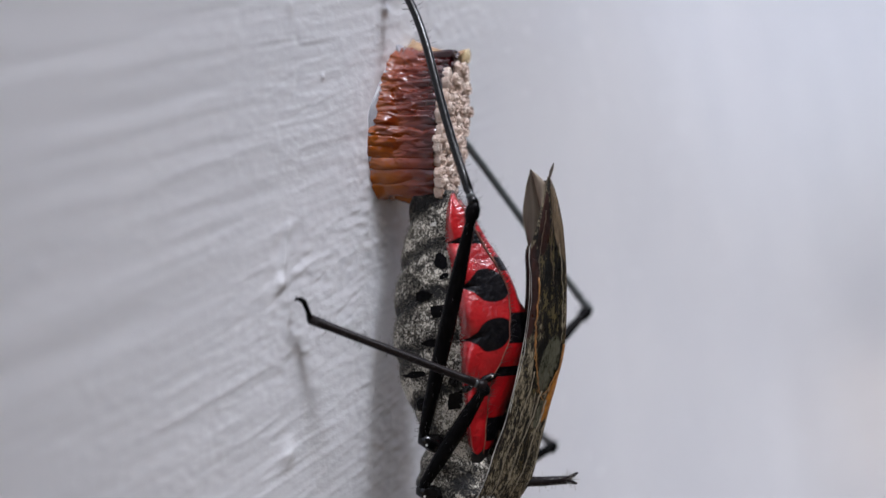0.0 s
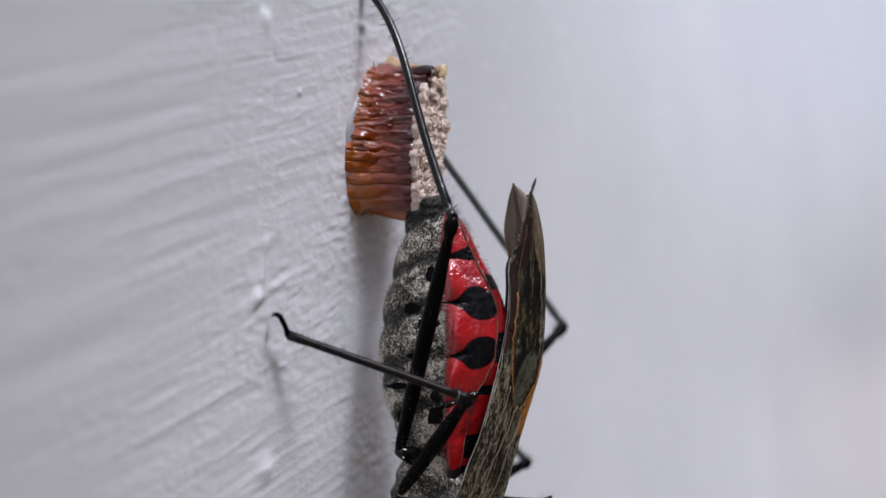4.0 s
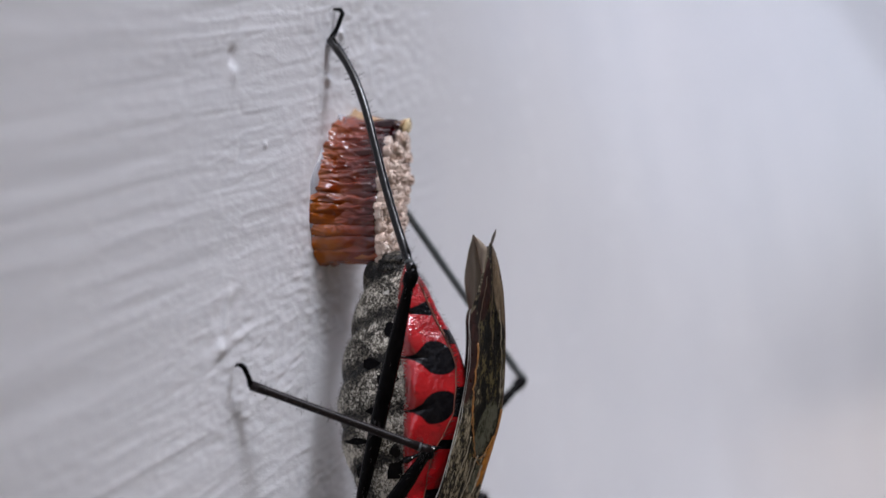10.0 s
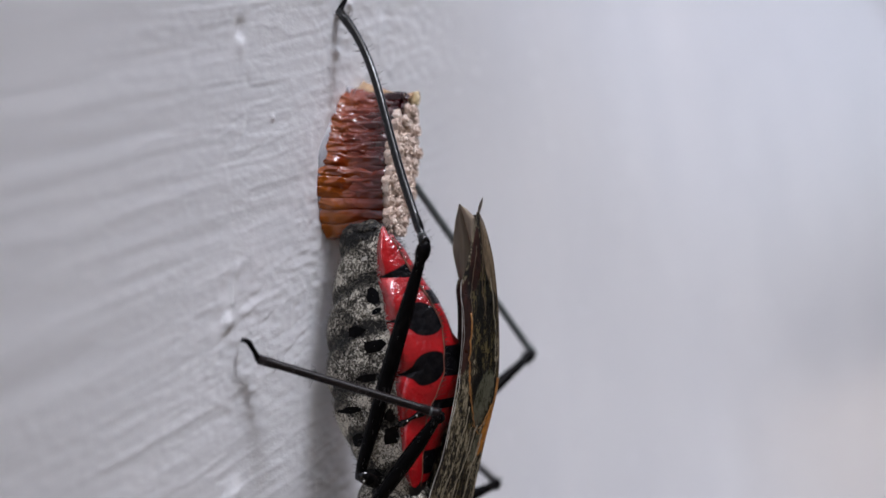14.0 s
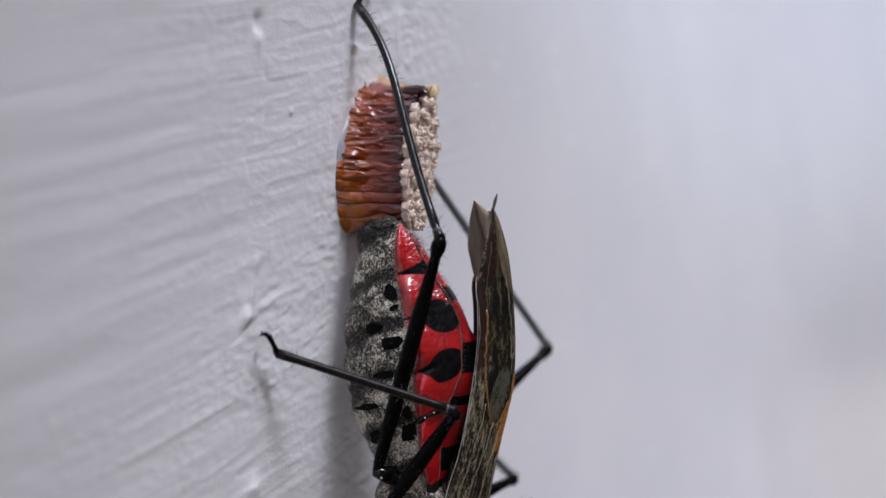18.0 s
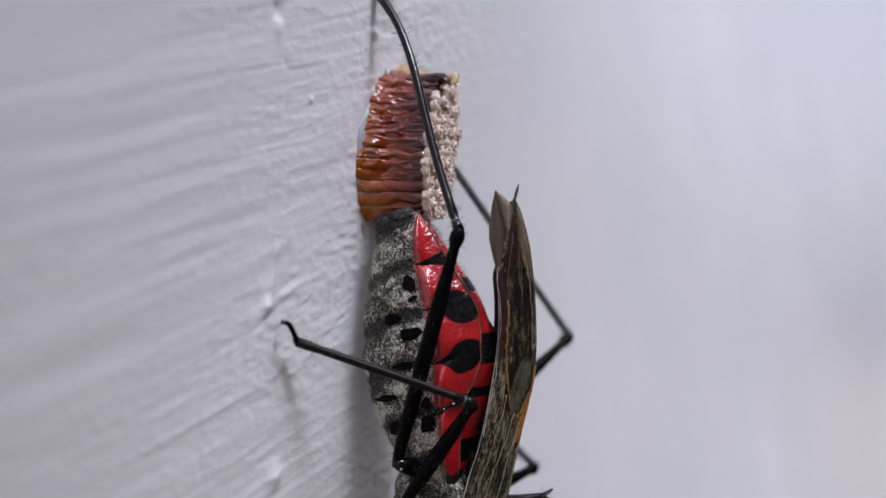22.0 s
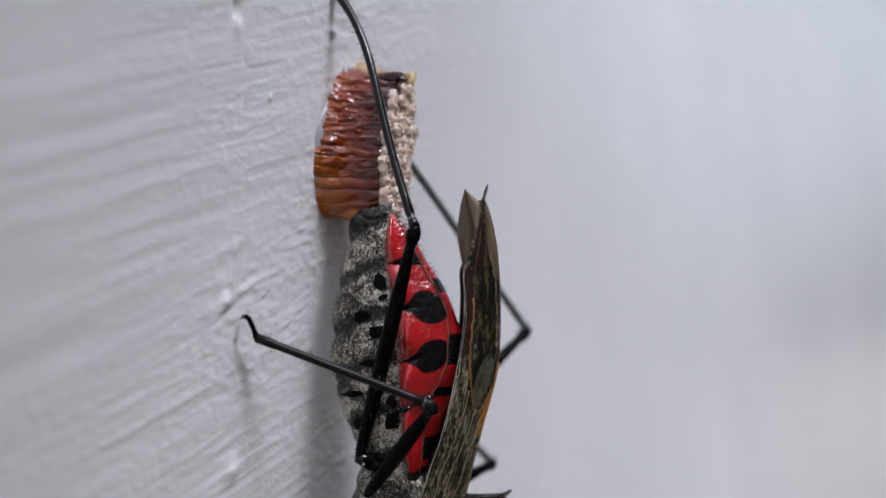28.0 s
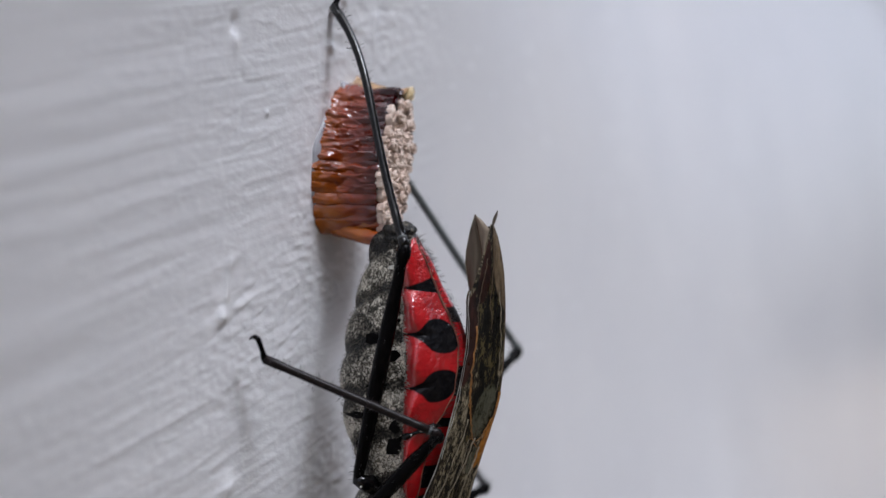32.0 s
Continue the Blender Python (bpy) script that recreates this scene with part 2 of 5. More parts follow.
def egg_material(name="amber_egg", coat=False, fresh=0.0):
    """Amber shell, darker towards the cap, under a clear wrinkled coat of glue."""
    k = Mat(name, (0.35, 0.1, 0.02), 0.4, 0.0, 0.03)
    along = k.split(k.obj())[1]
    n = k.noise(k.obj((1.0, 0.4, 1.0)), 900, 2, 0.5, 0.3)
    place = k.t.nodes.new("ShaderNodeObjectInfo")
    low = k.math("MULTIPLY", k.math("SUBTRACT", 0.0030, k.split(place.outputs["Location"])[2]), 55.0)
    if coat:
        low = k.math("MULTIPLY", k.math("SUBTRACT", 0.0028, k.split(k.obj())[2]), 42.0)
    shift = k.math("ADD", low, k.math("MULTIPLY", k.math("SUBTRACT", k.random(), 0.5), 0.16))
    deep = k.math("MULTIPLY", k.math("ADD", along, 0.0016), 230.0)
    mixed = k.math("ADD", k.math("ADD", k.math("MULTIPLY", k.math("SUBTRACT", n, 0.5), 0.6), shift), k.math("ADD", deep, 0.52 + fresh))
    k.color(k.ramp(mixed, (0.10, (0.028, 0.001, 0.002)), (0.36, (0.098, 0.008, 0.001)), (0.60, (0.20, 0.024, 0.001)), (0.95, (0.33, 0.082, 0.003))))
    soft = k.noise(k.obj((1.0, 0.30, 1.0)), 1150, 1.2, 0.35, 1.0)
    if coat:
        smooth = k.ramp(k.math("MULTIPLY", k.split(k.obj())[2], 300.0), (0.55, 0.10), (0.85, 1.0))
        soft = k.math("MULTIPLY", soft, smooth)
    k.bump(soft, 0.00060, 1.0)
    return k.set(Coat_Weight=1.0, Coat_Roughness=0.025, Coat_IOR=1.6).m


def cap_material():
    k = Mat("egg_cap", (0.55, 0.45, 0.36), 0.5)
    n = k.noise(k.obj(), 4200, 3, 0.65)
    v = k.math("ADD", n, k.math("MULTIPLY", k.math("SUBTRACT", k.random(), 0.5), 0.2))
    k.color(k.ramp(v, (0.22, (0.46, 0.33, 0.25)), (0.5, (0.65, 0.51, 0.42)), (0.75, (0.82, 0.72, 0.63))))
    k.rough(k.ramp(n, (0.35, 0.15), (0.6, 0.5)))
    return k.bump(n, 0.0001, 0.7).m


def tint(name, color, rough=0.4, scale=2500, spread=0.4):
    k = Mat(name, color, rough)
    n = k.noise(k.obj(), scale, 3)
    lo, hi = (tuple(c * f for c in color) for f in (1 - spread, 1 + spread))
    return k.color(k.ramp(n, (0.3, lo), (0.7, hi))).bump(n, 0.00003, 0.5).m


PAINT = paint_material()
BLACK = black_leg_material()
SHINY_BLACK = black_leg_material("shiny_black_chitin", 0.35)
DULL_BLACK = tint("dull_brown_chitin", (0.009, 0.006, 0.006), 0.4, 4200, 0.5)
DULL_BLACK.node_tree.nodes["Principled BSDF"].inputs["Specular IOR Level"].default_value = 0.18
# grey of the knee rings; on the far shin it paints in highlight and blur
GREY_BLACK = tint("grey_painted_sheen", (0.085, 0.095, 0.095), 0.35, 4200, 0.3)
RED = red_material("red_plate", "drop")
WEDGE_RED = red_material("red_tip_plate", "wedge")
PLAIN_RED = red_material("plain_red_plate", "")
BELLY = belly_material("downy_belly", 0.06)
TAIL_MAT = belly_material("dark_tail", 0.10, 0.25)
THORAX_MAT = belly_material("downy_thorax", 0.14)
WING_MAT = wing_material()
MEMBRANE = membrane_material("wing_membrane", 0.72)
MEMBRANE_LIGHT = membrane_material("pale_membrane", 1.15)
MEMBRANE_DARK = membrane_material("dark_membrane", 0.35)
EGG = egg_material()
FRESH_EGG = egg_material("fresh_amber", False, 0.35)
EGG_COAT = egg_material("amber_glue", True)
CAP = cap_material()
DARK = tint("dark_cuticle", (0.015, 0.013, 0.012), 0.35)
VEIN_PALE = tint("pale_vein", (0.23, 0.195, 0.135), 0.4, 2500, 0.55)
VEIN_SILVER = tint("silver_vein", (0.40, 0.385, 0.35), 0.3, 1500, 0.6)
VEIN_ORANGE = tint("orange_vein", (0.28, 0.125, 0.032), 0.4, 2500, 0.55)
VEIN_BROWN = tint("brown_vein", (0.09, 0.06, 0.035), 0.4)
RIM = tint("rim_edge", (0.26, 0.10, 0.07), 0.25, 900, 0.75)
HAIR = tint("hair", (0.03, 0.027, 0.024), 0.6)
DOWN = tint("grey_down", (0.20, 0.18, 0.14), 0.6)
PALE_HAIR = tint("pale_hair", (0.45, 0.42, 0.36), 0.5)
# pale joint bumps, and glints painted as dots on belly and hips
PEARL = tint("pearly_glint_bump", (0.62, 0.60, 0.54), 0.12)
GLUE = tint("dried_glue", (0.36, 0.23, 0.12), 0.22, 1500, 0.5)
CLEAR_GLUE = tint("pale_glue", (0.36, 0.36, 0.38), 0.26, 900, 0.2)
YELLOW_CAP = tint("yellow_cap", (0.60, 0.48, 0.27), 0.3)
SHADE_WALL = tint("shade_wall_tan", (0.165, 0.14, 0.105), 0.85, 14, 0.25)
GROUND = tint("bounce_ground", (0.28, 0.22, 0.145), 0.9, 60, 0.3)


# ---- mesh helpers ----
def bm_from(verts, faces, uvs=None, mats=None):
    """A bmesh in metres from points in millimetres; uvs: one per point; mats: one index per face."""
    bm = bmesh.new()
    vs = [bm.verts.new(mm(v)) for v in verts]
    layer = bm.loops.layers.uv.new("UVMap") if uvs else None
    for n, f in enumerate(faces):
        face = bm.faces.new([vs[i] for i in f])
        face.smooth = True
        if mats:
            face.material_index = mats[n]
        if layer:
            for loop, i in zip(face.loops, f):
                loop[layer].uv = uvs[i]
    return bm


def part(name, bm, material, parent=None, label=""):
    me = bpy.data.meshes.new(name)
    bmesh.ops.recalc_face_normals(bm, faces=bm.faces)
    bm.to_mesh(me)
    bm.free()
    for m in material if isinstance(material, (list, tuple)) else (material,):
        me.materials.append(m)
    ob = new(name, me)
    ob.parent = parent
    return tagged(ob, label)


def loft_lists(rings, closed=True, caps=True, flip=False):
    n = len(rings[0])
    verts = [p for r in rings for p in r]
    faces = []
    for a in range(len(rings) - 1):
        for b in range(n if closed else n - 1):
            c = (b + 1) % n
            faces.append((a * n + b, a * n + c, (a + 1) * n + c, (a + 1) * n + b))
    if caps:
        faces.append(tuple(range(n))[::-1])
        faces.append(tuple((len(rings) - 1) * n + b for b in range(n)))
    return verts, faces


def tube_lists(points, radii, n=10, flat=1.0):
    """A round bar along points; radii one per point."""
    pts = [Vector(p) for p in points]
    rings = []
    side = None
    for i, p in enumerate(pts):
        d = (pts[min(i + 1, len(pts) - 1)] - pts[max(i - 1, 0)]).normalized()
        if side is None:
            side = d.orthogonal().normalized()
        side = (side - d * side.dot(d)).normalized()
        up = d.cross(side)
        rings.append([p + (side * math.cos(2 * math.pi * k / n) + up * (flat * math.sin(2 * math.pi * k / n))) * radii[i]
                      for k in range(n)])
    return loft_lists(rings)


def tube(points, radii, n=10):
    return bm_from(*tube_lists(points, radii, n))


def joined(lists):
    verts, faces = [], []
    for v, f in lists:
        o = len(verts)
        verts += list(v)
        faces += [tuple(i + o for i in k) for k in f]
    return verts, faces


def shell(grid, uvs, thick):
    """A sheet of points (rows of equal length) with a thickness in mm, closed all round."""
    rows, cols = len(grid), len(grid[0])
    top = [[Vector(p) for p in r] for r in grid]
    back = []
    for i in range(rows):
        line = []
        for j in range(cols):
            a = top[min(i + 1, rows - 1)][j] - top[max(i - 1, 0)][j]
            b = top[i][min(j + 1, cols - 1)] - top[i][max(j - 1, 0)]
            n = a.cross(b)
            n = n.normalized() if n.length > 1e-9 else Vector((0, 1, 0))
            line.append(top[i][j] + n * thick)
        back.append(line)
    verts = [p for r in top for p in r] + [p for r in back for p in r]
    uv = [p for r in uvs for p in r] * 2
    off = rows * cols
    # the rim of the sheet has points of its own, so that its edge stays sharp
    faces = []
    for i in range(rows - 1):
        for j in range(cols - 1):
            a, b, c, d = i * cols + j, i * cols + j + 1, (i + 1) * cols + j + 1, (i + 1) * cols + j
            faces.append((a, b, c, d))
            faces.append((d + off, c + off, b + off, a + off))
    edge = [i * cols for i in range(rows)] + [(rows - 1) * cols + j for j in range(1, cols)]
    edge += [i * cols + cols - 1 for i in range(rows - 2, -1, -1)] + [j for j in range(cols - 2, 0, -1)]
    first, count = len(verts), len(edge)
    verts += [verts[i] for i in edge] + [verts[i + off] for i in edge]
    uv += [uv[i] for i in edge] * 2
    for a in range(count):
        b = (a + 1) % count
        faces.append((first + a, first + b, first + count + b, first + count + a))
    return bm_from(verts, faces, uv)


def curve(table, v):
    """Smooth value at v of rows (v, value)."""
    xs = [r[0] for r in table]
    k = max(0, min(len(xs) - 2, sum(x <= v for x in xs) - 1))
    t = min(1, max(0, (v - xs[k]) / (xs[k + 1] - xs[k])))
    p = [table[max(0, min(len(xs) - 1, k + o))][1] for o in (-1, 0, 1, 2)]
    return p[1] + 0.5 * t * (p[2] - p[0] + t * (2 * p[0] - 5 * p[1] + 4 * p[2] - p[3] + t * (3 * (p[1] - p[2]) + p[3] - p[0])))


# ---- the wall: brushed white paint, one relief sheet on a thick slab ----
def value_noise(x, y, seed):
    """Smooth value noise in numpy, about -1 to 1."""
    ix, iy = np.floor(x).astype(np.int64), np.floor(y).astype(np.int64)
    fx, fy = x - ix, y - iy
    fx, fy = fx * fx * (3 - 2 * fx), fy * fy * (3 - 2 * fy)

    def corner(a, b):
        h = (a * 374761393 + b * 668265263 + seed * 1442695041) & 0x7FFFFFFF
        h = ((h ^ (h >> 13)) * 1274126177) & 0x7FFFFFFF
        return ((h ^ (h >> 16)) & 0xFFFF) / 32767.5 - 1

    top = corner(ix, iy) * (1 - fx) + corner(ix + 1, iy) * fx
    low = corner(ix, iy + 1) * (1 - fx) + corner(ix + 1, iy + 1) * fx
    return top * (1 - fy) + low * fy


def wall_relief(x, z):
    """Height of the paint over the wall in mm: sweeping brush strokes, ridges, specks."""
    lean = np.interp(z, [-22, -8, 2, 14, 24], [0.28, 0.27, 0.25, 0.27, 0.28])
    zz = z - lean * np.clip(x + 4, -40, 20) + 0.12 * value_noise(x * 0.13, z * 0.2, 3)
    near = np.interp(x, [-40, -20, -10, 3, 12, 30], [0.75, 0.9, 1.0, 1.0, 0.35, 0.06])
    h = near * (0.014 * value_noise(x * 0.05, zz * 0.5, 11) + 0.013 * value_noise(x * 0.09, zz * 1.3, 12)
                + 0.011 * value_noise(x * 0.12, zz * 2.7, 13) + 0.005 * value_noise(x * 0.16, zz * 4.3, 19))
    h += np.interp(x, [8, 20], [1.0, 0.0]) * 0.003 * value_noise(x * 0.7, zz * 4.6, 14)
    h += 0.5 * value_noise(x * 0.021, z * 0.004, 15) * np.clip((x - 20) / 60, 0, 1)
    # shading put into the shape: leans back and waves past the eggs, overhangs on the left
    h -= np.clip(z, -80, 80) * np.interp(x, [-60, -30, -8, 4, 30, 70], [-0.15, -0.14, -0.035, 0.0, 0.12, 0.22])
    h -= 0.0022 * np.clip(z, -40, 40) ** 2 * np.interp(x, [-30, -8, 2], [1.0, 0.3, 0.0])
    crisp = (1 - np.abs(value_noise(x * 0.25 + 7, zz * 1.5, 17))) ** 6
    crisp = crisp + 0.6 * (1 - np.abs(value_noise(x * 0.5 + 3, zz * 2.6, 18))) ** 7
    h += np.interp(x, [-40, -18, -11, 4, 12], [0.3, 0.6, 1.0, 1.0, 0.0]) * 0.021 * crisp
    rough = np.clip(value_noise(x * 0.12, z * 0.16, 21) + 0.35, 0, 1)
    fine = np.interp(x, [-30, -16, -10, 8, 20], [0.05, 0.25, 1.0, 1.0, 0.0])
    h += fine * (0.026 * rough * value_noise(x * 1.6, z * 2.1, 22) + 0.036 * rough * value_noise(x * 2.9, z * 3.8, 23))
    h += fine * 0.030 * rough * (1 - np.abs(value_noise(x * 1.1 + 5, z * 1.5, 24))) ** 4
    # scratches that cross the strokes
    cross = z - 0.55 * x + 0.25 * value_noise(x * 0.3, z * 0.3, 25)
    patchy = np.clip(value_noise(x * 0.2 + 3, z * 0.2, 27) + 0.2, 0, 1)
    h -= fine * patchy * 0.030 * (1 - np.abs(value_noise(x * 0.25, cross * 1.1, 26))) ** 9
    h += fine * patchy * 0.020 * (1 - np.abs(value_noise(x * 0.20 + 9, zz * 2.1, 28))) ** 9
    # vertical drip ridges and specks near the feet and above the eggs
    for cx, cz, sx, sz, top in RIDGES:
        h += top * np.exp(-((x - cx) / sx) ** 2 - ((z - cz) / sz) ** 2)
    return h


RIDGES = [(-9.95, -3.2, 0.22, 0.75, 0.09), (-9.8, -2.0, 0.25, 0.4, 0.07), (-10.25, -4.35, 0.3, 0.35, 0.20), (-10.5, 8.9, 0.32, 0.40, -0.16), (-10.4, 8.1, 0.3, 0.35, 0.09),
          (-7.55, 5.18, 0.10, 0.12, 0.13), (-9.0, -12.4, 0.5, 0.6, 0.18), (-0.8, 11.8, 0.3, 0.25, 0.14), (2.6, 11.0, 0.35, 1.1, 0.12),
          (-5.3, 14.2, 0.3, 0.6, 0.16), (-3.4, 13.6, 0.25, 0.5, 0.14), (-2.0, 9.2, 0.35, 0.25, 0.10)]


def spread(lo, hi, step, out_lo, out_hi):
    """Even steps from lo to hi, then growing ones out to the ends."""
    mid = list(np.arange(lo, hi + step / 2, step))
    left, right, d = [], [], step
    a, b = lo, hi
    while a > out_lo or b < out_hi:
        d = d * 1.10
        if a > out_lo:
            a = max(out_lo, a - d)
            left.append(a)
        if b < out_hi:
            b = min(out_hi, b + d)
            right.append(b)
    return np.array(left[::-1] + mid + right)


def build_wall():
    xs, zs = spread(-33, 26, 0.13, -2600, 3000), spread(-21, 21, 0.10, -904, 1700)
    gx, gz = np.meshgrid(xs, zs)
    gy = -wall_relief(gx, gz) + 0.05
    nx, nz = len(xs), len(zs)
    verts = np.stack([gx, gy, gz], -1).reshape(-1, 3) * MM
    a = (np.arange(nz - 1)[:, None] * nx + np.arange(nx - 1)[None]).ravel()
    faces = np.stack([a, a + 1, a + 1 + nx, a + nx], 1)
    me = bpy.data.meshes.new("wall")
    me.vertices.add(len(verts))
    me.vertices.foreach_set("co", verts.ravel())
    me.loops.add(faces.size)
    me.loops.foreach_set("vertex_index", faces.ravel())
    me.polygons.add(len(faces))
    me.polygons.foreach_set("loop_start", np.arange(0, faces.size, 4))
    me.polygons.foreach_set("use_smooth", np.ones(len(faces), bool))
    me.update(calc_edges=True)
    me.materials.append(PAINT)
    wall = tagged(new("wall_1", me), "white painted wall with sweeping brush strokes", "wall", kind="structure")
    x0, x1, z0, z1 = xs[0], xs[-1], zs[0], zs[-1]
    v = [(x, y, z) for y in (30, 150) for z in (z0, z1) for x in (x0, x1)]
    f = [(0, 1, 3, 2), (4, 6, 7, 5), (0, 4, 5, 1), (2, 3, 7, 6), (0, 2, 6, 4), (1, 5, 7, 3)]
    bm = bm_from(v, f)
    for face in bm.faces:
        face.smooth = False
    part("wall_core", bm, PAINT, wall)
    return wall


build_wall()


# unseen ground, added to bounce warm light up onto the wall
def build_ground():
    v = [(x * 1000, y, z) for z in (-1000, -905) for y in (-30000, 30000) for x in (-30, 30)]
    f = [(0, 1, 3, 2), (4, 6, 7, 5), (0, 4, 5, 1), (2, 3, 7, 6), (0, 2, 6, 4), (1, 5, 7, 3)]
    bm = bm_from(v, f)
    for face in bm.faces:
        face.smooth = False
    return tagged(part("ground", bm, GROUND), "unseen tan ground added to bounce light", "ground", kind="structure")


build_ground()


def build_shade_wall():
    """An unseen plain wall, added to shade the wall from the front and darken reflections."""
    v = [(x * 1000, y, z) for z in (-905, 2000) for y in (-1650, -1450) for x in (-2.4, 6)]
    f = [(0, 1, 3, 2), (4, 6, 7, 5), (0, 4, 5, 1), (2, 3, 7, 6), (0, 2, 6, 4), (1, 5, 7, 3)]
    bm = bm_from(v, f)
    for face in bm.faces:
        face.smooth = False
    return tagged(part("wall_2", bm, SHADE_WALL), "unseen plain tan wall added to block sky light", "wall", kind="structure")


build_shade_wall()


# ---- the egg mass ----
def egg_mesh(seed):
    """One egg along -y from its base: an uneven, slightly waisted bottle, 3.3 mm long."""
    rnd = random.Random(seed)
    bend = rnd.uniform(-0.08, 0.08)
    prof = [(0.0, 0.22), (0.05, 0.32)] + [(0.15 * n, 0.34 + 0.06 * math.sin(math.pi * n / 22)) for n in range(1, 21)] + [(3.15, 0.33), (3.3, 0.28)]
    rings = []
    for y, r in prof:
        ring = []
        for k in range(20):
            a = 2 * math.pi * k / 20
            q = 1.0 * r * (1 + 0.10 * noise.noise(Vector((math.cos(a) * 1.3 + seed * 9.1, y * 1.1, math.sin(a) * 1.3))))
            q += 0.018 * noise.noise(Vector((math.cos(a) * 1.2 + seed * 3.7, y * 3.2, math.sin(a) * 1.2))) + 0.006 * noise.noise(Vector((math.cos(a) * 2.5 + seed, y * 7, math.sin(a) * 2.5)))
            ring.append((q * math.cos(a), -y, q * math.sin(a) + bend * math.sin(math.pi * y / 3.3)))
        rings.append(ring)
    return bm_from(*loft_lists(rings))


def cap_mesh(seed):
    """The pale crumpled collar and lid on the egg's outer end."""
    rings = []
    for n, (y, r) in enumerate(((3.08, 0.24), (3.14, 0.28), (3.27, 0.285), (3.36, 0.30), (3.46, 0.295), (3.50, 0.25), (3.45, 0.20), (3.46, 0.15), (3.53, 0.10), (3.55, 0.03))):
        ring = []
        for k in range(18):
            a = 2 * math.pi * k / 18
            p = Vector((r * math.cos(a) * 13 + seed * 7.3, y * 12, r * math.sin(a) * 13))
            w, q = noise.noise(p), noise.noise(p * 0.6 + Vector((5, 3, 1)))
            g = 1.05 * r * (1 + 0.12 * q + 0.05 * math.sin(6 * a + seed))
            ring.append((g * math.cos(a), -y - (0.04 * w if n > 1 else 0), g * math.sin(a)))
        rings.append(ring)
    bm = bm_from(*loft_lists(rings))
    for face in bm.faces:
        face.smooth = False
    return bm


EGG_NEAR = [(-0.2, -2.1), (0.8, -2.4), (1.9, -2.55), (3.0, -2.45), (4.3, -2.15), (5.2, -1.65), (6.2, -0.95), (7.0, -0.45)]
EGG_FAR = [(-0.2, -0.9), (0.8, -0.35), (1.9, 0.1), (3.0, 0.45), (4.3, 0.65), (5.2, 0.6), (6.2, 0.4), (7.0, 0.1)]


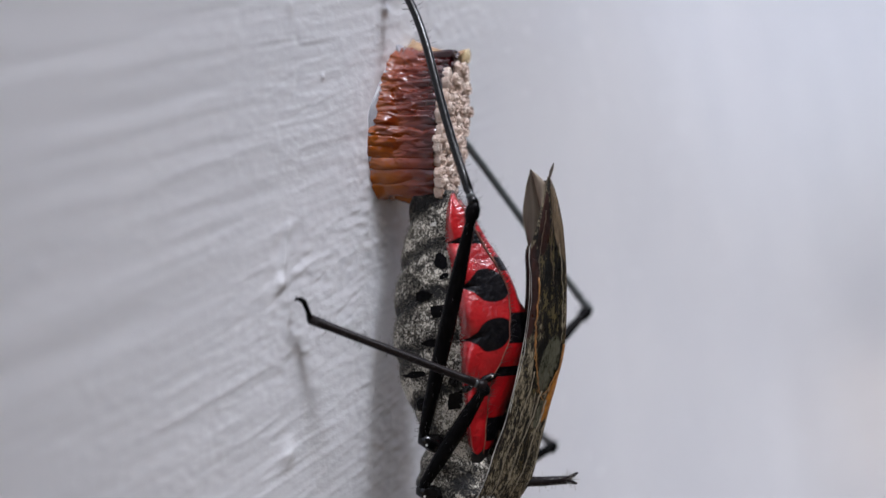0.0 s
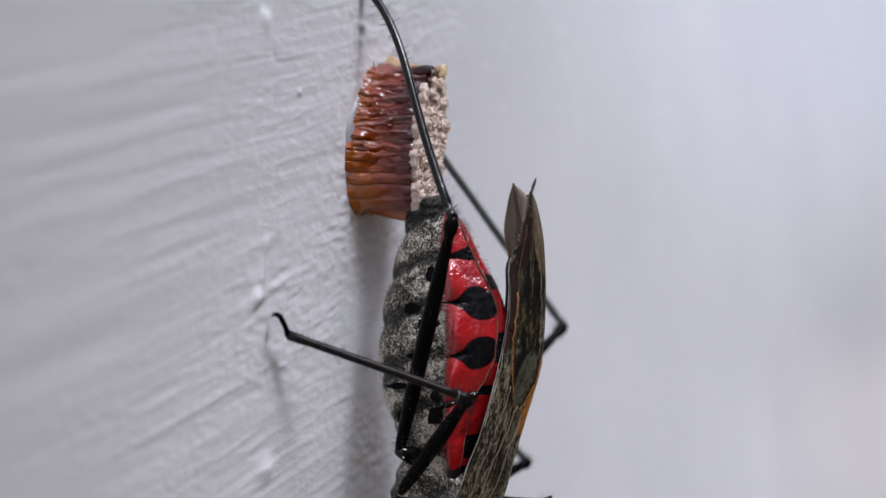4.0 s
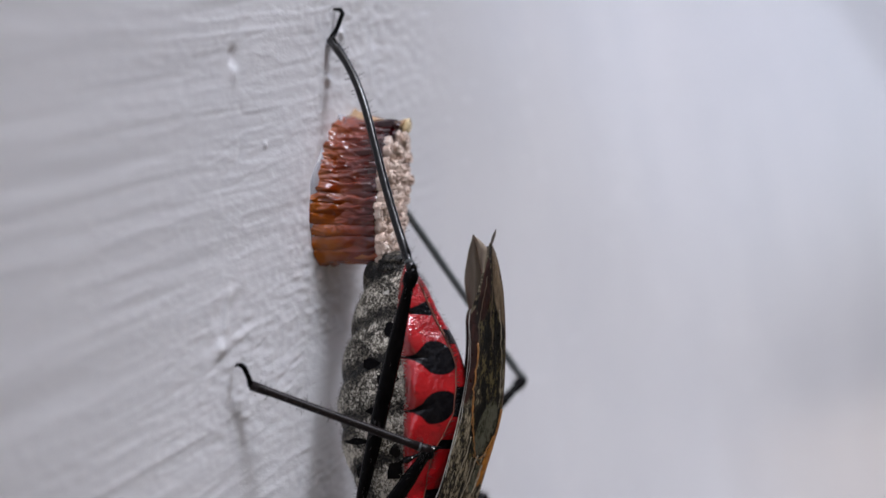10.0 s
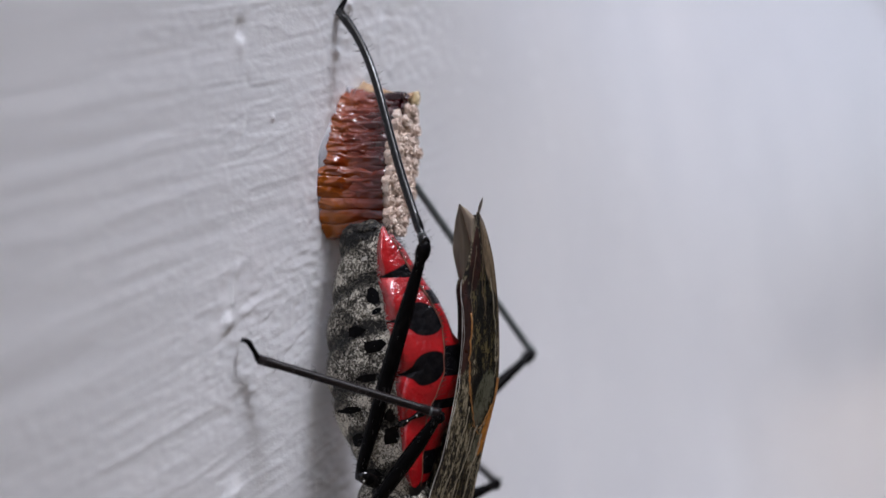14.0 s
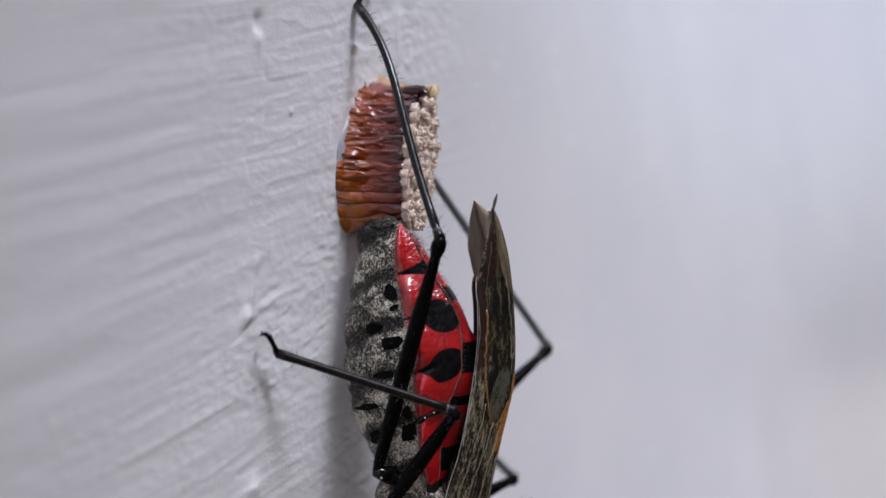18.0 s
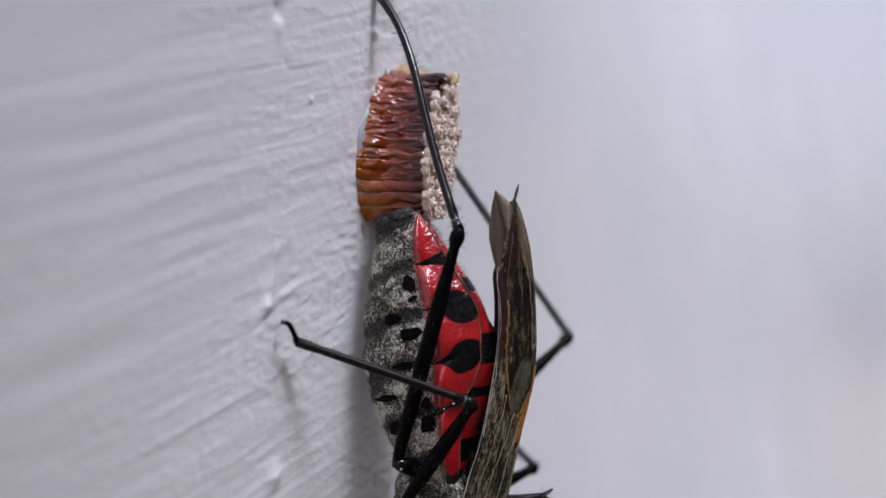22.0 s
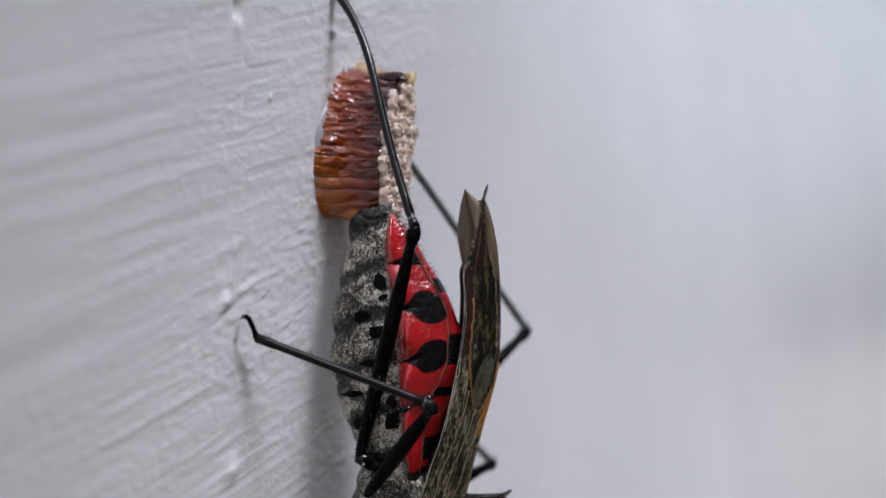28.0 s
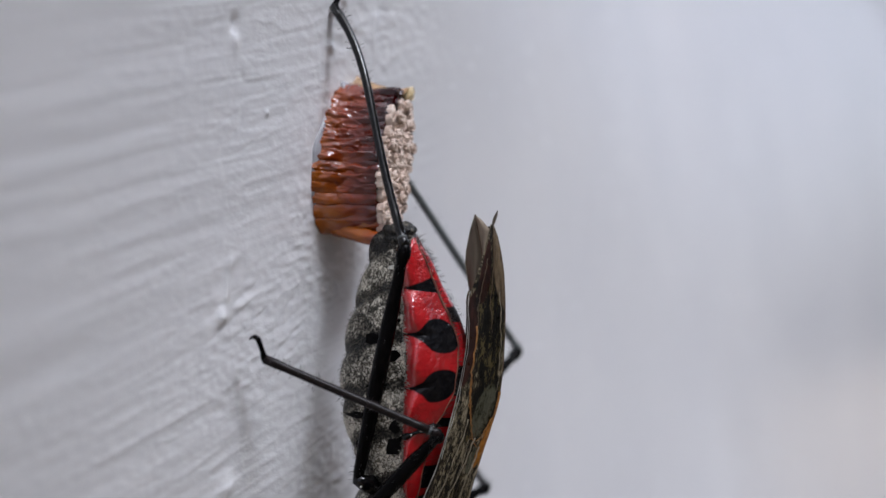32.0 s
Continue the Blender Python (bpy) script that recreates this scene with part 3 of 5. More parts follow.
def build_eggs():
    rnd = random.Random(7)
    mass = tagged(new("egg_mass"), "amber insect eggs glued upright on the wall, pale caps", "insect eggs")
    made = [part("egg", egg_mesh(n), EGG, mass) for n in range(6)] + [part("cap", cap_mesh(n), CAP, mass) for n in range(6)]
    egg_me, cap_me = [o.data for o in made[:6]], [o.data for o in made[6:]]
    for o in made:
        bpy.data.objects.remove(o)
    step_z, step_x = 0.503, 0.45
    for i in range(14):
        z = 0.15 + i * step_z
        near, far = curve(EGG_NEAR, z), curve(EGG_FAR, z)
        n = max(3, int((far - near) / step_x))
        for j in range(n + 1):
            x = near + (j + (0.0 if i % 2 or j == 0 else 0.45)) * (far - near) / n
            lean_x, lean_z = 1.5 + (0.5 - x) * 2.2 + rnd.uniform(-1.5, 1.5), (z - 3.3) * -0.8 + rnd.uniform(-1.5, 1.5)
            egg = new("egg", egg_me[rnd.randrange(6)])
            egg.parent = mass
            turn = Euler((radians(lean_z), rnd.uniform(-0.6, 0.6), radians(lean_x))).to_matrix().to_4x4()
            sc = rnd.uniform(0.96, 1.05)
            egg.matrix_basis = Matrix.Translation(mm((x, -0.02, z))) @ turn @ Matrix.Diagonal((sc * (0.5 if j == 0 else 1.0), rnd.uniform(0.98, 1.03), sc, 1))
            if i == 13 and j < 3 or i == 12 and j < 1:
                continue
            cap = new("cap", cap_me[rnd.randrange(6)])
            cap.parent = egg
            if j == 0:
                cap.matrix_basis = Matrix.Diagonal((1.9, 1, 1, 1))
            cap.matrix_basis = Matrix.Translation(mm((rnd.uniform(-0.08, 0.08), rnd.uniform(-0.06, 0.06), rnd.uniform(-0.05, 0.05)))) @ cap.matrix_basis @ Euler((0, rnd.uniform(0, 6), 0)).to_matrix().to_4x4()
            tagged(cap, "cream rough cap")
            if i == 13 and j == n:
                cap.data = cap.data.copy()
                cap.data.materials[0] = YELLOW_CAP
                cap.matrix_basis = Matrix.Translation(mm((0.1, -0.05, 0.12))) @ Matrix.Diagonal((0.7, 1.02, 1.3, 1))
    # the wrinkled coat of glue over the near flank, grooved between the eggs, flared onto the paint
    line = [Vector((curve(EGG_NEAR, -0.1) + 1.5 - 0.3 * k, 0, 0.26 + 0.01 * k)) for k in range(4)]
    line += [Vector((curve(EGG_NEAR, z), 0, z)) for z in np.arange(0.3, 6.8, 0.035)]
    line += [Vector((curve(EGG_NEAR, 6.8) + 0.3 * k, 0, 6.82 - 0.05 * k)) for k in range(1, 6)]
    cuts, at = [], -0.5
    while at < 12:
        cuts.append(at)
        at += rnd.uniform(0.46, 0.66)
    grid, uvs, run = [], [], 0.0
    for i, p in enumerate(line):
        a, b = line[max(0, i - 3)], line[min(len(line) - 1, i + 3)]
        d = (b - a).normalized()
        out = Vector((-d.z, 0, d.x))
        run += (p - line[i - 1]).length if i else 0
        row = []
        for j in range(73):
            y = 3.2 * j / 72
            s = run + 0.07 * noise.noise(Vector((y * 0.7, run * 0.5, 4.0)))
            n = max(k for k in range(len(cuts)) if cuts[k] <= s)
            q = (s - cuts[n]) / (cuts[n + 1] - cuts[n])
            loose = 0.25 + 0.75 * min(1, max(0, (s - 2.4) / 0.8))
            h = (0.22 - 0.09 * loose) * (math.sin(math.pi * q) ** 0.45 - 0.6)
            h += 0.17 * noise.noise(Vector((y * 1.25, s * 0.6, 1.0)))
            h += loose * 0.11 * (1 - abs(noise.noise(Vector((y * 0.6 + 3, s * 1.9 + 0.3 * y, 2.0)))) * 1.6) ** 2
            h += loose * 0.07 * (1 - abs(noise.noise(Vector((y * 1.0, s * 2.8 - y * 0.4, 7.0)))) * 1.6) ** 2
            h += (0.3 + 0.7 * loose) * 0.035 * (1 - abs(noise.noise(Vector((y * 0.4 + 9, s * 4.6, 5.0)))) * 1.6) ** 2
            h += loose * 0.06 * math.exp(-((y - 1.15) / 0.45) ** 2) * (1 - abs(noise.noise(Vector((y * 1.6 + s, s * 3.4, 11.0)))) * 1.8) ** 2
            h += 0.006 * noise.noise(Vector((y * 4.0, s * 6.0, 5.0)))
            h += 0.10 * math.exp(-(y / 0.3) ** 2) - 0.02 * y
            swell = 1 / (1 + math.exp((y - 0.95 - 0.35 * noise.noise(Vector((s * 1.3, 0.5, 0.5)))) / 0.13))
            h += 0.36 * (loose * swell + (1 - loose) * math.exp(-y / 1.3))
            lean = radians(1.5 + (0.5 - p.x) * 2.2)
            row.append(p + out * (0.11 + h) + Vector((math.sin(lean) * y, -y, math.sin(radians((p.z - 3.3) * 0.8)) * y)))
        grid.append(row)
        uvs.append([(j / 72, run / 8) for j in range(73)])
    part("glue_coat", shell(grid, uvs, -0.05), EGG_COAT, mass, "wet wrinkled amber glue over the eggs")
    # thin skirt of glue where the eggs meet the paint, and a dry film over the top end
    pts = []
    for k in range(49):
        a = 2 * math.pi * k / 48
        z = 3.65 - 3.55 * math.cos(a)
        w = 1 if a < math.pi else -1
        edge = curve(EGG_FAR, z) + 0.45 if w > 0 else curve(EGG_NEAR, z) - 0.50
        q = abs(math.sin(a)) ** 0.5
        pts.append((edge * q + (1 - q) * (-0.8 + 0.02 * z) + 0.05 * math.sin(9 * a), -0.02, z))
    rnd2 = random.Random(3)
    rings = []
    for k, (x, y, z) in enumerate(pts[:-1]):
        out = Vector((x + 1.0, 0, z - 3.4)).normalized()
        wide = rnd2.uniform(0.40, 0.50)
        p = Vector((x, 0, z))
        rings.append([p - out * 0.15 + Vector((0, -0.42, 0)), p + Vector((0, -0.30, 0)), p + out * wide * 0.6 + Vector((0, -0.2, 0)),
                      p + out * wide + Vector((0, -0.07, 0)), p + out * wide + Vector((0, 0.02, 0)), p - out * 0.15 + Vector((0, 0.02, 0))])
    rings.append(rings[0])
    part("glue_skirt", bm_from(*loft_lists(rings, caps=False)), CLEAR_GLUE, mass, "grey dried glue along the base")
    grid, uvs = [], []
    for i in range(21):
        t = i / 20
        row, uv = [], []
        for j in range(13):
            s = j / 12
            top = 7.2 + 0.95 * (1 - t) ** 1.8 + 0.06 * t ** 6
            edge = Vector((0.9 - 0.65 * t, 0.02 - 3.5 * t, top))
            low = Vector((-0.95 + 0.35 * t, -0.05 - 3.1 * t, 6.95 - 0.35 * t))
            p = edge.lerp(low, 0.45 * s) + Vector((0, 0, -0.16 * math.sin(math.pi * s))) * (1 - 0.4 * t)
            p += Vector((0.05, 0, 0.06)) * noise.noise(Vector((t * 3, s * 4, 2.0)))
            row.append(p)
            uv.append((s, t))
        grid.append(row)
        uvs.append(uv)
    part("glue_film", shell(grid, uvs, 0.08), GLUE, mass, "tan dry film over the top eggs")
    return mass


build_eggs()


# ---- the bug: x towards its back, y to its far side, z towards the tail ----
BUG_X = Vector((0.3511, -0.9363, 0))
BUG_Y = Vector((0.9363, 0.3511, 0))
BASE = Matrix((( BUG_X[0], BUG_Y[0], 0, -1.007 * MM), (BUG_X[1], BUG_Y[1], 0, -3.652 * MM), (0, 0, 1, -6.254 * MM), (0, 0, 0, 1)))
PIVOT = mm((0, 0, -7))
bug = tagged(new("assassin_bug"), "red and black assassin bug laying eggs on the wall", "insect")
bug.matrix_basis = BASE

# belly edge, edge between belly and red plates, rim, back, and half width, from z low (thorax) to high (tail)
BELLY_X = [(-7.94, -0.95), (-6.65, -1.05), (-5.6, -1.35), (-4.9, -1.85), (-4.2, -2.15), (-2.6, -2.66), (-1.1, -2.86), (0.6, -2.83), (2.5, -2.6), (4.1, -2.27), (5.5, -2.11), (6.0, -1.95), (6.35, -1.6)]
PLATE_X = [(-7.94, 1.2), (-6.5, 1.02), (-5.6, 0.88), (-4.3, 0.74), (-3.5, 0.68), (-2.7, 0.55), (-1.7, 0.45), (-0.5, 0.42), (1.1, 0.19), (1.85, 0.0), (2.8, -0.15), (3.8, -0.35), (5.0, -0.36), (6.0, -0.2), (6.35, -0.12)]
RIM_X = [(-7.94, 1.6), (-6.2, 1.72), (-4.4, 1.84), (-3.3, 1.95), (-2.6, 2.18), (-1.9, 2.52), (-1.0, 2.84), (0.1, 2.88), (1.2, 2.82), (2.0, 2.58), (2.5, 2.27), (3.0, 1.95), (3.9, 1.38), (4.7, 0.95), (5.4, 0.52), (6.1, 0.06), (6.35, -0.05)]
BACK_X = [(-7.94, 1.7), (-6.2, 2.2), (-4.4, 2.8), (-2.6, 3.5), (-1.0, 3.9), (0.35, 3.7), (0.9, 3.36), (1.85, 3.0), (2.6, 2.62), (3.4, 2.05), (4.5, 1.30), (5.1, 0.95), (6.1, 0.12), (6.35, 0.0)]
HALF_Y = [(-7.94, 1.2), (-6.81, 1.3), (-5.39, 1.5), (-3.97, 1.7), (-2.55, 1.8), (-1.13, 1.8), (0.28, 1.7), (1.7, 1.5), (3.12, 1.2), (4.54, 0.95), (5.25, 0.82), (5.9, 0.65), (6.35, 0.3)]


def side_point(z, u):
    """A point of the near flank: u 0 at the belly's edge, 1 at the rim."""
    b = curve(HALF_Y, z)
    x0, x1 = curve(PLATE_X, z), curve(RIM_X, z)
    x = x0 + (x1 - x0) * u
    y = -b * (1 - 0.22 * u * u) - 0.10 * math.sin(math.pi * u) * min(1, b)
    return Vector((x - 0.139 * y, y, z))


# side plates: lower and upper end, how far each end rises towards the rim, black mark, and which ends bear it
SEGMENTS = [(-6.6, -3.42, 0.0, 0.75, "", 0, 0), (-3.42, -1.02, 0.75, 0.5, "drop", 0, 1), (-1.02, 1.58, 0.5, 0.2, "drop", 1, 1),
            (1.58, 3.72, 0.2, 0.0, "drop", 1, 0), (3.72, 6.2, 0.0, 0.0, "wedge", 1, 0)]
# plates of the back: lower and upper end
BACK_SEGMENTS = [(-6.4, -4.9), (-4.9, -2.45), (-2.45, -0.3), (-0.3, 2.75), (2.75, 5.9)]
# centre and half height of the black marks on them
BACK_MARKS = [(-5.4, 0.6), (-2.5, 0.25), (-0.35, 0.75), (2.75, 0.34)]


# height, share of the way from belly to plates, half length (as a share) and half height
BELLY_SPOTS = [(3.05, 0.83, 0.12, 0.34), (1.28, 0.46, 0.12, 0.20), (0.60, 0.74, 0.15, 0.30), (-0.95, 0.60, 0.13, 0.15), (-2.60, 0.27, 0.17, 0.11),
               (-3.7, 0.92, 0.19, 0.42), (-4.1, 0.27, 0.09, 0.26), (2.3, 0.86, 0.08, 0.12), (-2.75, 0.88, 0.07, 0.22), (4.85, 0.67, 0.06, 0.10)]


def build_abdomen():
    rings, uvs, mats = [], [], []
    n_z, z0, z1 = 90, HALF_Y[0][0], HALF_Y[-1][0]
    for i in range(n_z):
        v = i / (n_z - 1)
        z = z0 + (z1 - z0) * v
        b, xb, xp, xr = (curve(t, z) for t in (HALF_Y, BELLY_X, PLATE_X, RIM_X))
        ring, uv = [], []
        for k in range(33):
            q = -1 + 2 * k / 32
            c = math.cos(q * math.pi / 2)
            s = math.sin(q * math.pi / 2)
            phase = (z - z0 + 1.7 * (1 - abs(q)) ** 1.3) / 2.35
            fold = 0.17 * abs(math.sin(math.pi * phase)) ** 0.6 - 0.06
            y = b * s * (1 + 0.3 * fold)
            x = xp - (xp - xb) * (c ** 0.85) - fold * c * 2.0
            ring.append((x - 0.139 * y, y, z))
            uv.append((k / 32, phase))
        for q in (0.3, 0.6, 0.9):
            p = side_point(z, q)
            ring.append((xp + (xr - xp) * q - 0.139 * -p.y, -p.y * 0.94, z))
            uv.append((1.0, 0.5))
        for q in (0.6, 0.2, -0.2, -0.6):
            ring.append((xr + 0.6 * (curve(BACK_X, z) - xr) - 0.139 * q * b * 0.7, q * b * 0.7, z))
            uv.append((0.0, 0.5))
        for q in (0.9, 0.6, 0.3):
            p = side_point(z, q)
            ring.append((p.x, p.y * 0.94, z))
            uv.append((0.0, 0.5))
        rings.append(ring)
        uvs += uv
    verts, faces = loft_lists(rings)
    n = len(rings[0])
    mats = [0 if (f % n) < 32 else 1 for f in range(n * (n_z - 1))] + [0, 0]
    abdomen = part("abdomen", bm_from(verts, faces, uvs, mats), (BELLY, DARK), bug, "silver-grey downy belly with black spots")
    for far in (False, True):
        for lo, hi, rise_lo, rise_hi, mark, at_lo, at_hi in SEGMENTS:
            grid, uv = [], []
            for i in range(29):
                v = i / 28
                row, urow = [], []
                for j in range(19):
                    u = j / 18
                    bottom, top = lo + rise_lo * u, hi + rise_hi * u
                    z = bottom + (top - bottom) * v
                    full = 1.0 if lo > -6 or v > 0.16 else math.sqrt(max(0.02, 1 - (1 - v / 0.16) ** 2))
                    p = side_point(z, 0.5 + (u - 0.5) * full)
                    arch = math.sin(math.pi * v) ** 0.75
                    ridge = math.exp(-((u - 0.24) / 0.17) ** 2) - 0.35 * math.exp(-(u / 0.1) ** 2)
                    p.y -= 0.05 + arch * (0.42 * ridge + 0.02 * math.sin(math.pi * u)) * min(1, 0.3 + 0.5 * (curve(RIM_X, z) - curve(PLATE_X, z)))
                    p.x -= 0.07 * arch * (1 - u) ** 3
                    if far:
                        p = Vector((p.x + 0.139 * p.y, -p.y, p.z))
                    row.append(p)
                    ends = [4.0] + [z - bottom] * at_lo + [top - z] * at_hi
                    urow.append((u, min(ends) / 4))
                grid.append(row)
                uv.append(urow)
            if not far:
                grid, uv = [r[::-1] for r in grid], [r[::-1] for r in uv]
            part("side_plate", shell(grid, uv, -0.09), {"drop": RED, "wedge": WEDGE_RED, "": PLAIN_RED}[mark], bug,
                 {"drop": "glossy red plate with black drops", "wedge": "glossy red tip plate with a black wedge", "": "glossy red plate"}[mark])
        for lo, hi in BACK_SEGMENTS if not far else ():
            grid, uv = [], []
            for i in range(21):
                z = lo + (hi - lo) * i / 20
                a = side_point(z, 1.0)
                b = Vector((curve(BACK_X, z), 0.0, z))
                away = min(abs(z - c) / h for c, h in BACK_MARKS) * 0.80
                swell = 0.10 + 0.06 * math.sin(math.pi * i / 20)
                grid.append([a.lerp(b, j / 8) + Vector((swell * math.sin(math.pi * j / 8), -swell * math.sin(math.pi * j / 8) - 0.03, 0)) for j in range(8, -1, -1)])
                uv.append([(0.69, min(1, away / 4))] * 9)
            part("back_plate", shell(grid, uv, -0.06), RED, bug, "red back plate with black ends")
        pts = []
        for i in range(60):
            z = SEGMENTS[0][0] + (SEGMENTS[-1][1] - SEGMENTS[0][0]) * i / 59
            p = side_point(z, 1.0)
            p.y -= 0.07
            p.x += 0.02 * math.sin(z * 5.1)
            pts.append(Vector((p.x + 2 * 0.139 * p.y, -p.y, p.z)) if far else p)
        wide = [0.030 + 0.035 * math.exp(-((p.z - 3.3) / 1.6) ** 2) for p in pts]
        rim = part("rim", tube(pts, wide, 8), RIM, bug, "thin tan raised rim")
        rnd = random.Random(5 + far)
        lists = []
        for _ in range(230):
            k = min(58, int(rnd.betavariate(2.2, 1.0) * 59))
            p = pts[k].lerp(pts[k + 1], rnd.random())
            d = Vector((rnd.uniform(0.3, 1), rnd.uniform(-0.7, 0.7) - (0.3 if not far else -0.3), rnd.uniform(-0.2, 0.9))).normalized()
            q = p + d * rnd.uniform(0.18, 0.55)
            lists.append(tube_lists([p, p.lerp(q, 0.6) + Vector((0, 0, 0.03)), q], [0.011, 0.008, 0.003], 3))
        part("bristles", bm_from(*joined(lists)), HAIR, rim)
    # dark joint between the two lowest plates, with pale bumps on it
    line = []
    for j in range(19):
        u = -0.06 + 1.16 * j / 18
        p = side_point(-3.42 + 0.75 * u, min(1.0, max(0.0, u)))
        p.y -= 0.10 + 0.03 * math.sin(7 * u)
        p.x += 0.10 * max(0.0, u - 1.0)
        line.append(p)
    part("joint", tube(line, [0.13 + 0.05 * math.sin(11 * j / 18) + 0.09 * (j / 18) ** 4 for j in range(19)], 10), SHINY_BLACK, bug, "black joint between red plates")
    for u, r in ((0.30, 0.045), (0.62, 0.055), (0.95, 0.05)):
        p = side_point(-3.42 + 0.75 * u, u) + Vector((0.03, -0.27, 0.02))
        part("tubercle", tube([p + Vector((0, r * c, 0)) for c in (1, 0.7, 0, -0.7, -1)], [0.02, r * 0.75, r, r * 0.75, 0.01], 10), PEARL, bug, "pale shiny bump, some a painted glint")
    # pale fringe where the plates meet the belly
    rnd = random.Random(41)
    lists = []
    for _ in range(420):
        z = rnd.uniform(-6.5, 6.3)
        p = side_point(z, rnd.uniform(-0.02, 0.06))
        p.y -= 0.08
        d = Vector((rnd.uniform(-1, 1), -rnd.uniform(0.2, 0.9), rnd.uniform(-1, 0.6))).normalized()
        lists.append(tube_lists([p, p + d * rnd.uniform(0.12, 0.32)], [0.013, 0.004], 3))
    part("fringe", bm_from(*joined(lists)), PALE_HAIR, abdomen, "short pale hairs")
    lists = []
    for _ in range(3600):
        z = rnd.uniform(-6.3, 5.3)
        s = rnd.betavariate(0.9, 1.2)
        xb, xp, b = curve(BELLY_X, z), curve(PLATE_X, z), curve(HALF_Y, z)
        if any(abs(z + 0.2 - sz) < 1.5 * st and abs(s - ss) < 1.4 * sl for sz, ss, sl, st in BELLY_SPOTS):
            continue
        c = (1 - s) ** (1 / 0.85)
        q = -math.sqrt(max(0, 1 - c * c)) * rnd.choice((1, 1, 1, -0.4))
        phase = (z - HALF_Y[0][0] + 1.7 * (1 - abs(q)) ** 1.3) / 2.35
        fold = 0.17 * abs(math.sin(math.pi * phase)) ** 0.6 - 0.06
        y = b * q * (1 + 0.3 * fold)
        p = Vector((xp - (xp - xb) * (c ** 0.85) - fold * c * 2.0 - 0.139 * y, y, z))
        up = Vector((-c, q, 0)).normalized()
        d = (up * rnd.uniform(0.15, 0.8) + Vector((rnd.uniform(-0.7, 0.7), rnd.uniform(-0.4, 0.4), rnd.uniform(-1, 0.5)))).normalized()
        k = rnd.uniform(0.07, 0.17)
        mid = p + d * k * 0.6 + up * 0.02
        lists.append(tube_lists([p - up * 0.01, mid, mid + d * k * 0.5 + Vector((0, 0, rnd.uniform(-0.06, 0.06)))], [0.007, 0.005, 0.002], 3))
    part("down", bm_from(*joined(lists)), DOWN, abdomen, "curly pale down on the belly")
    for z, share, long, tall in BELLY_SPOTS:
        grid, uv = [], []
        for i in range(9):
            row = []
            for j in range(9):
                r, a = i / 8, 2 * math.pi * j / 8
                zz = z + r * (1.3 * tall * math.sin(a) * (1 + 0.25 * math.sin(2 * a + 3 * z)) + 0.9 * long * math.cos(a))
                xb, xp, b = curve(BELLY_X, zz), curve(PLATE_X, zz), curve(HALF_Y, zz)
                s = min(0.97, max(0.03, share + long * r * (1.2 + 0.3 * math.sin(3 * a + z)) * math.cos(a)))
                c = (1 - s) ** (1 / 0.85)
                y = -b * math.sqrt(max(0, 1 - c * c)) - 0.07
                row.append(Vector((xb + (xp - xb) * s - 0.06 * c - 0.139 * y, y, zz - 0.2)))
            grid.append(row)
            uv.append([(0, 0)] * 9)
        # the topmost spot is a highlight, painted as a pale dot
        if z > 4.5:
            part("tubercle", shell(grid, uv, 0.05), PEARL, abdomen, "pale shiny bump, some a painted glint")
        else:
            part("spot", shell(grid, uv, 0.05), BLACK, abdomen, "bare black spot")
    return abdomen


abdomen = build_abdomen()


def build_tail():
    """The dark hairy egg-laying tip: it slides in the last ring of the abdomen."""
    rings = []
    for n in range(27):
        v = n / 26
        z = 4.7 + 1.75 * v
        r = (0.62 + 0.20 * math.sin(math.pi * min(1, 0.25 + v * 0.8))) * (1 if v < 0.86 else math.sqrt(max(0.004, 1 - ((v - 0.86) / 0.141) ** 2)))
        r += 0.05 * math.sin(v * 26) * (v > 0.4)
        ring = []
        for k in range(30):
            a = 2 * math.pi * k / 30
            q = 1 + 0.10 * noise.noise(Vector((math.cos(a) * 2.2, math.sin(a) * 2.2, z * 3.5))) + 0.05 * math.sin(3 * a + 4 * v)
            y = 0.82 * r * q * math.sin(a) - 0.05
            flare = 0.55 * max(0.0, -math.cos(a)) * max(0.0, (v - 0.62) / 0.38) ** 1.5
            ring.append((-1.05 + r * q * math.cos(a) - flare + 0.25 * v * v - 0.139 * y, y, z + 0.14 * math.cos(a) * v))
        rings.append(ring)
    tail = part("tail_tip", bm_from(*loft_lists(rings), [(0.5, 0.5)] * (30 * 27)), TAIL_MAT, bug, "dark ridged hairy egg-laying tip")
    rnd = random.Random(77)
    lists = []
    for _ in range(260):
        a = rnd.uniform(0, 6.28)
        v = rnd.uniform(0.3, 0.95)
        r = (0.62 + 0.20 * math.sin(math.pi * min(1, 0.25 + v * 0.8))) * (1 if v < 0.86 else 0.8)
        y = 0.82 * r * math.sin(a) - 0.05
        p = Vector((-1.05 + r * math.cos(a) + 0.25 * v * v - 0.139 * y, y, 4.7 + 1.75 * v))
        d = Vector((math.cos(a), math.sin(a), rnd.uniform(-0.5, 1.0))).normalized()
        lists.append(tube_lists([p - d * 0.03, p + d * rnd.uniform(0.10, 0.28)], [0.012, 0.004], 3))
    part("hairs", bm_from(*joined(lists)), HAIR, tail)
    # lips between which the eggs come out
    for side, x, r in ((-1, -0.95, 0.20), (1, -0.45, 0.23)):
        pts = [(x + 0.05 * k, -0.62 + 0.28 * k, 6.10 + 0.10 * math.sin(math.pi * k / 4)) for k in range(5)]
        part("lip", tube(pts, [0.05, r * 0.8, r, r * 0.8, 0.05], 14), SHINY_BLACK, tail, "black shiny lip")
    return tail


